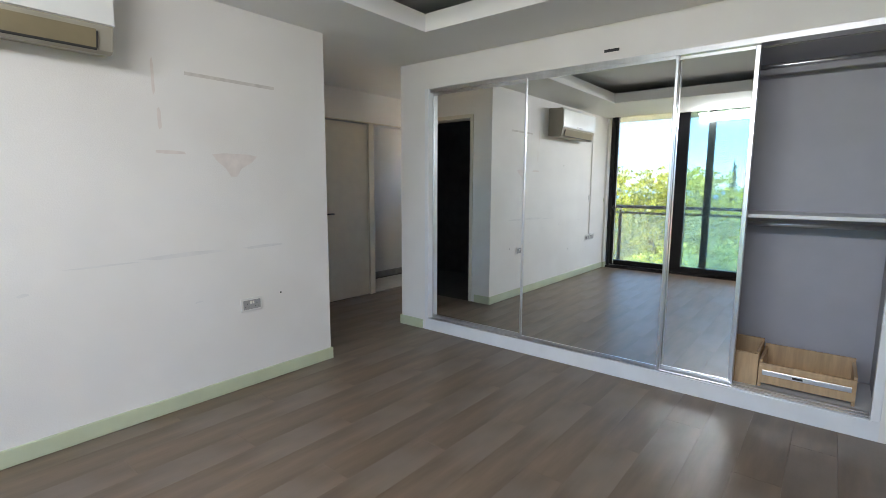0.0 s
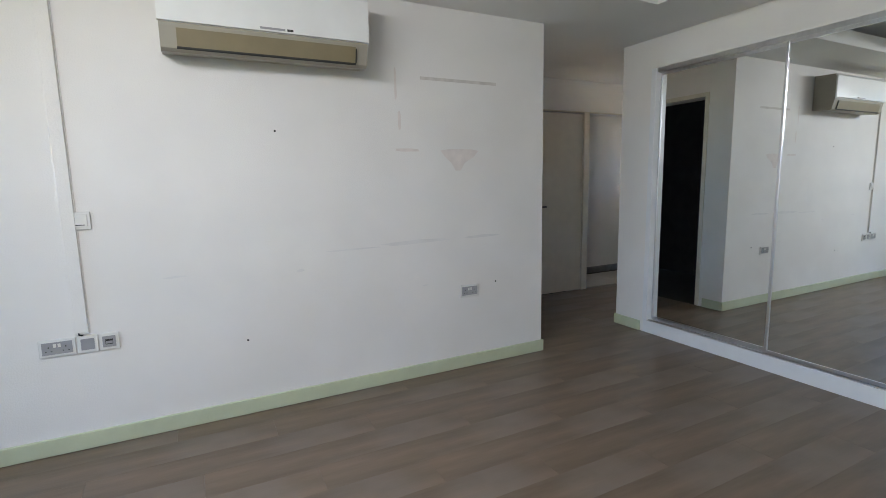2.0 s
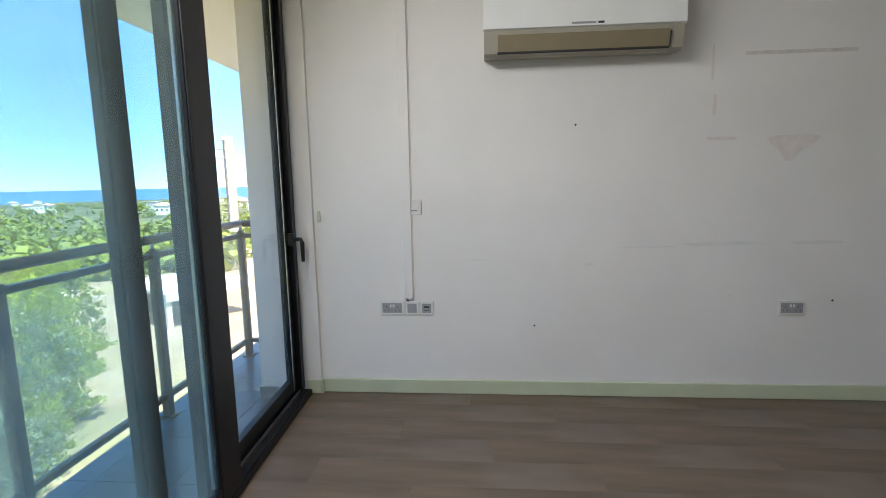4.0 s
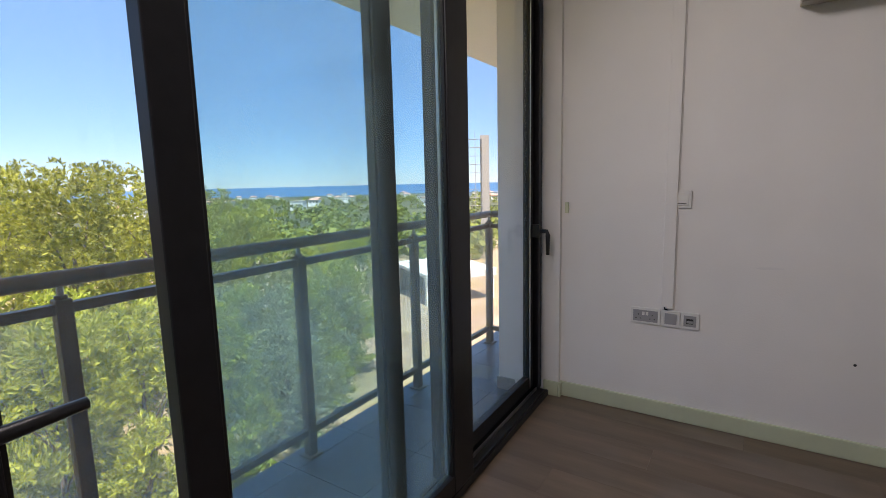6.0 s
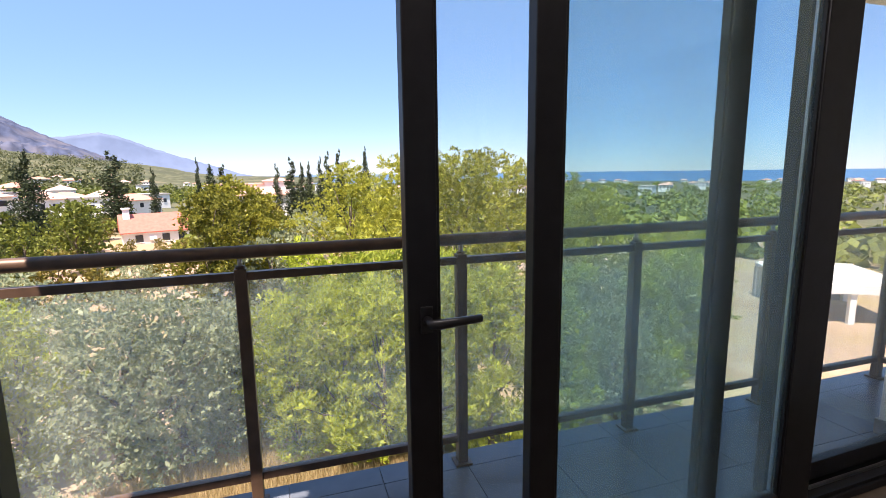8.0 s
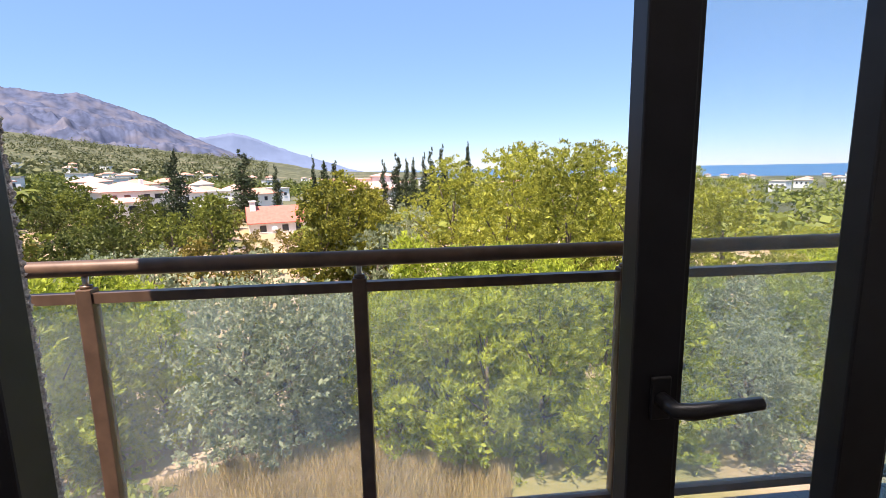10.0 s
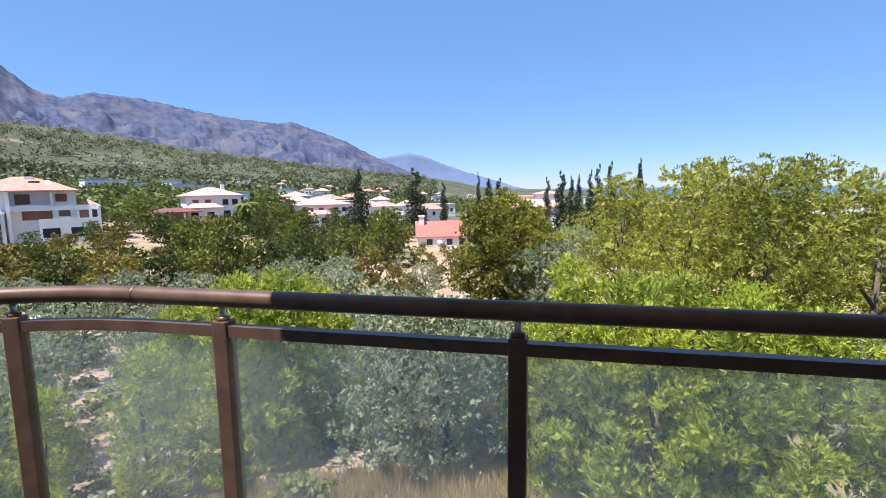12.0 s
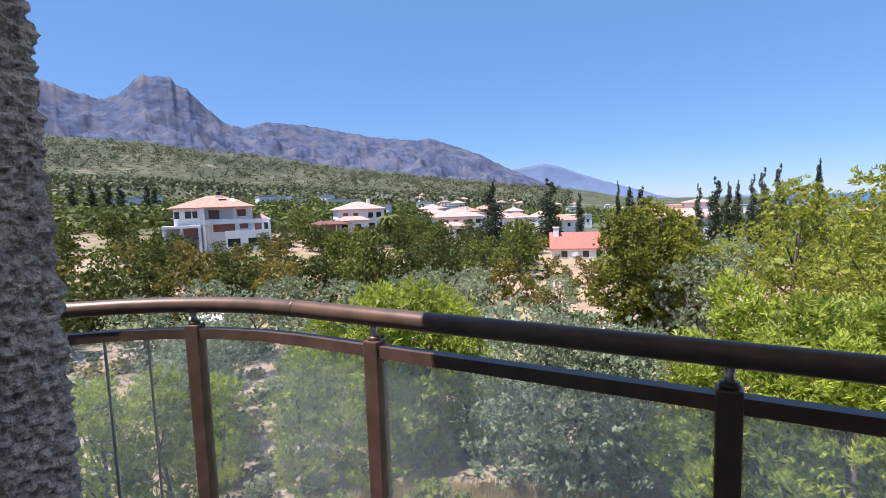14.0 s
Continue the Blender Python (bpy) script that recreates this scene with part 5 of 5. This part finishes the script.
def small_villa(name, label, w, d, h, roof, az, r, z, turn, porch=True, gable=False):
    v = tagged(thing(name), label, "house")
    part("wall", cube(-w / 2, w / 2, 0, d, -4, h), HOUSEWHITE, v)
    part("roof", hip_roof(-w / 2, w / 2, 0, d, h, 1.7, 0.6), roof, v)
    part("wall", cube(-w / 2 - 0.2, w * 0.1, -2.4, 0, -4, h * 0.55), HOUSEWHITE, v, "front wing")
    part("roof", hip_roof(-w / 2 - 0.2, w * 0.1, -2.4, 0.2, h * 0.55, 0.9, 0.4), roof, v, "porch roof")
    part("chimney", cube(w * 0.2, w * 0.2 + 0.7, d * 0.4, d * 0.4 + 0.7, h, h + 2.3), HOUSEWHITE, v)
    for x in (-w * 0.34, -w * 0.12, w * 0.2, w * 0.38):
        house_window(v, x, 0.0, h * 0.62, 1.1, h * 0.22, SHUTTER if x < 0 else GLASSDARK)
    for x in (w * 0.22, w * 0.4):
        house_window(v, x, 0.0, h * 0.12, 1.3, h * 0.28, GLASSDARK)
    for x in (-w * 0.4, -w * 0.12):
        house_window(v, x, -2.4, h * 0.1, 1.3, h * 0.28, GLASSDARK)
    side_window(v, w / 2, d * 0.5, h * 0.6, 1.2, 1.3)
    return face_viewer(v, az, r, z, turn)


small_villa("villa", "white villa with pale terracotta roof and shaded verandah", 10.5, 9, 5.4, ROOFPALE, 128.3, 112, -5.0, 10)
annex = tagged(thing("verandah"), "dark red tiled verandah roof on white pillars beside the villa", "verandah")
part("roof", hip_roof(-4.2, 4.2, 0, 4, 2.0, 0.7, 0.3), SHUTTER, annex, "dark red tiled roof")
for x in (-4.0, -1.3, 1.3, 4.0):
    part("pillar", cube(x - 0.15, x + 0.15, 0.0, 0.3, -3, 1.82), HOUSEWHITE, annex)
part("back_wall", cube(-4.2, 4.2, 3.6, 3.9, -3, 1.82), ROOFPALE, annex)
face_viewer(annex, 131.9, 106, -4.6, 6)
small_villa("villa", "white villa with pale tiled roof behind a cypress", 11, 9, 4.6, ROOFPALE, 116.6, 116, -6.8, 16)
cott = tagged(thing("cottage"), "low white cottage with a red roof and a white chimney", "house")
part("wall", cube(-4.6, 4.6, 0, 7, -2.5, 1.9), HOUSEWHITE, cott)
part("roof", gable_roof(-4.6, 4.6, 0, 7, 1.9, 2.5, 0.35), ROOFRED, cott)
ch = part("chimney", cube(-4.3, -3.4, 2.4, 3.2, 2.6, 5.2), HOUSEWHITE, cott)
part("chimney_cap", cube(-4.42, -3.28, 2.28, 3.32, 5.2, 5.4), HOUSEWHITE, ch)
for x in (-2.6, 0.9, 3.1):
    house_window(cott, x, 0.0, 0.35, 1.0, 1.1, GLASSDARK)
part("outdoor_unit", cube(-1.3, -0.4, -0.35, -0.002, 0.6, 1.2, 0.03), HOUSEWHITE, cott, "white air-conditioning box on the wall")
face_viewer(cott, 103.0, 84, -9.0, 5)
lodge = tagged(thing("long_house"), "long flat-roofed pale building among cypresses", "house")
part("wall", cube(-9, 3, 0, 8, -6, 2.6), HOUSEWHITE, lodge)
part("wall", cube(-8.6, 8.6, -8.6, -1.5, -6, 0.3), HOUSEWHITE, lodge, "lower front wing")
part("wall", cube(3, 10, -2, 8, -6, 3.6), HOUSEWHITE, lodge)
part("roof", cube(-9.6, 3.4, -0.8, 8.6, 2.6, 3.0), ROOFPALE, lodge)
part("roof", hip_roof(3, 10, -2, 8, 3.6, 0.9, 0.5), ROOFPALE, lodge)
part("roof", hip_roof(-9, 9, -9, -1.2, 0.3, 1.9, 0.4), ROOFPALE, lodge, "lower pink roof")
for x in (-7.5, -5.3, -3.1, -0.9):
    house_window(lodge, x, 0.0, 0.6, 1.4, 1.3, GLASSDARK)
face_viewer(lodge, 93.6, 138, -4.3, 0)

# villas of the estate and the far town
protos = []
for w, d, h, roof in ((8, 8, 3.6, ROOFPALE), (11, 9, 3.2, ROOFTILE), (8, 9, 4.0, None)):
    v = tagged(thing("far_house"), "distant white house among trees", "house")
    part("wall", cube(-w / 2, w / 2, 0, d, -3, h), HOUSEWHITE, v)
    part("roof", hip_roof(-w / 2, w / 2, 0, d, h, 1.7, 0.5) if roof else cube(-w / 2 - 0.3, w / 2 + 0.3, -0.3, d + 0.3, h, h + 0.35), roof or CONCRETE, v)
    for x in (-w * 0.3, 0, w * 0.3):
        house_window(v, x, 0.0, h * 0.35, 1.0, 1.2, GLASSDARK)
    protos.append(v)
used = [False] * 3
spots2 = [(119.6, 150), (117.0, 160), (114.8, 150), (112.0, 140), (109.9, 150), (108.3, 140), (120.5, 175), (116, 190), (111, 180), (107.5, 170), (104.2, 160), (102.8, 190), (110.5, 215), (114, 230), (118, 220),
          (138.5, 260), (136.9, 265), (135.2, 255), (131.0, 240), (129.3, 245), (152.0, 205), (150.4, 220), (126.4, 170), (121, 260)]
for i in range(40):
    az = float(rng.uniform(98, 140))
    spots2.append((az, float(rng.uniform(260, 900))))
for i in range(60):
    az = float(rng.uniform(25, 95))
    spots2.append((az, float(rng.uniform(300, 1000))))
for i, (az, r) in enumerate(spots2):
    k = 2 if az > 123 else i % 3
    ob = protos[k] if not used[k] else copy_thing(protos[k], Matrix())
    used[k] = True
    face_viewer(ob, az, r, ground_z(az, r) + (0.6 if r < 260 else 1.5), float(rng.uniform(-30, 30)))
    ob["group"] = "far houses"

# scaffolded tower block towards the sea
tower = tagged(thing("scaffold_tower"), "unfinished tower wrapped in scaffolding, far off", "building")
part("core", cube(0.4, 2.6, 0, 4, -10, 14.0), CONCRETE, tower)
for i in range(9):
    part("deck", cube(-2.6, 1.0, -1.2, -0.01, i * 2.0 - 3, i * 2.0 - 2.9), CONCRETE, tower)
for x in (-2.5, -0.8, 0.9):
    part("pole", cube(x - 0.07, x + 0.07, -1.3, -1.21, -10, 15), GREYPL, tower)
face_viewer(tower, 28.3, 120, -2.0, 0)
carport = tagged(thing("carport"), "white concrete carport with a flat slatted roof on pillars", "carport")
part("roof", cube(-2.6, 3.4, 0, 7, 2.75, 3.0, 0.03), HOUSEWHITE, carport)
for k in range(9):
    part("roof_slat", cube(-2.5, 3.3, 0.3 + k * 0.78, 0.5 + k * 0.78, 3.0, 3.08), HOUSEWHITE, carport)
part("beam", cube(-2.6, 3.4, -0.12, -0.001, 2.45, 3.02, 0.02), HOUSEWHITE, carport, "white front beam")
for x, y in ((-2.4, 0.2), (0.3, 0.2), (3.1, 0.2), (-2.4, 6.7), (3.1, 6.7)):
    part("pillar", cube(x - 0.17, x + 0.17, y - 0.17, y + 0.17, -2, 2.75, 0.02), HOUSEWHITE, carport)
part("back_wall", cube(-2.6, 3.4, 6.9, 7.05, -2, 2.7), CONCRETE, carport)
face_viewer(carport, 30.2, 36, -8.6, 28)
TEAL = material("faded_teal_tarpaulin", (0.30, 0.48, 0.46), 0.5, vary=0.15, grain=3)
stall = tagged(thing("garden_canopy"), "small white sheet canopy with a faded teal side among the trees", "canopy")
part("sheet", gable_roof(-0.9, 0.9, 0, 1.6, 1.9, 0.25, 0.1), HOUSEWHITE, stall, "white roof sheet")
part("side_sheet", cube(-0.85, 0.85, 0.0, 0.03, 1.0, 1.74), TEAL, stall, "faded teal side sheet")
for x in (-0.85, 0.85):
    for y in (0.05, 1.55):
        part("post", cube(x - 0.03, x + 0.03, y - 0.02, y + 0.02, -0.6, 1.75), STEEL, stall)
p = on_ground(145.4, 33)
face_viewer(stall, 145.4, 33, p.z + 0.5, 0)


# ---- floor pieces ----
plank_mesh = {}


def piece(name, mesh, parent, at):
    ob = new(name, mesh)
    ob.parent = parent
    ob.location = at
    return ob


def block_mesh(name, w, d, h, mat):
    key = (name, round(w, 3), round(d, 3))
    if key not in plank_mesh:
        plank_mesh[key] = mesh_of(name, cube(0, w, 0, d, -h, 0), mat)
    return plank_mesh[key]


PW, PLEN = 0.192, 1.29
row = 0
y = YB
while y < 0.0:
    x = -0.115 - (row * 0.47) % PLEN
    d = min(PW - 0.0007, -y)
    while x < 5.1:
        a, b = max(x, -0.115), min(x + PLEN - 0.0007, 5.1)
        if b - a > 0.02:
            piece("plank", block_mesh("plank", b - a, d, 0.011, PLANK), floor, (a, y, 0.0))
        x += PLEN
    y += PW
    row += 1
y = 0.0
while y < 1.42:
    x = XE - (row * 0.47) % PLEN
    d = min(PW - 0.0007, 1.42 - y)
    while x < 6.9:
        a, b = max(x, XE), min(x + PLEN - 0.0007, 6.9)
        if b - a > 0.02:
            piece("plank", block_mesh("plank", b - a, d, 0.011, PLANK), floor, (a, y, 0.0))
        x += PLEN
    y += PW
    row += 1
HALLTILE = material("pale_hall_tile", (0.45, 0.42, 0.38), 0.35, vary=0.08, per_piece=0.06)
for i in range(4):
    for j in range(2):
        piece("tile", block_mesh("tile", 0.497, 0.3, 0.011, HALLTILE), floor, (4.9 + i * 0.5, 1.45 + j * 0.303, 0.001))
T = 0.45
i = 0
y = 1.64
while y > -5.0:
    for j in range(3):
        x = -0.165 - (j + 1) * T
        a = max(x, AX - 0.1)
        w = x + T - 0.004 - a
        if w > 0.03 and not (y < -4.4 and j == 2):
            piece("tile", block_mesh("tile", w, T - 0.004, 0.0115, TILE), balcony, (a, y - T, FLOORB))
    y -= T
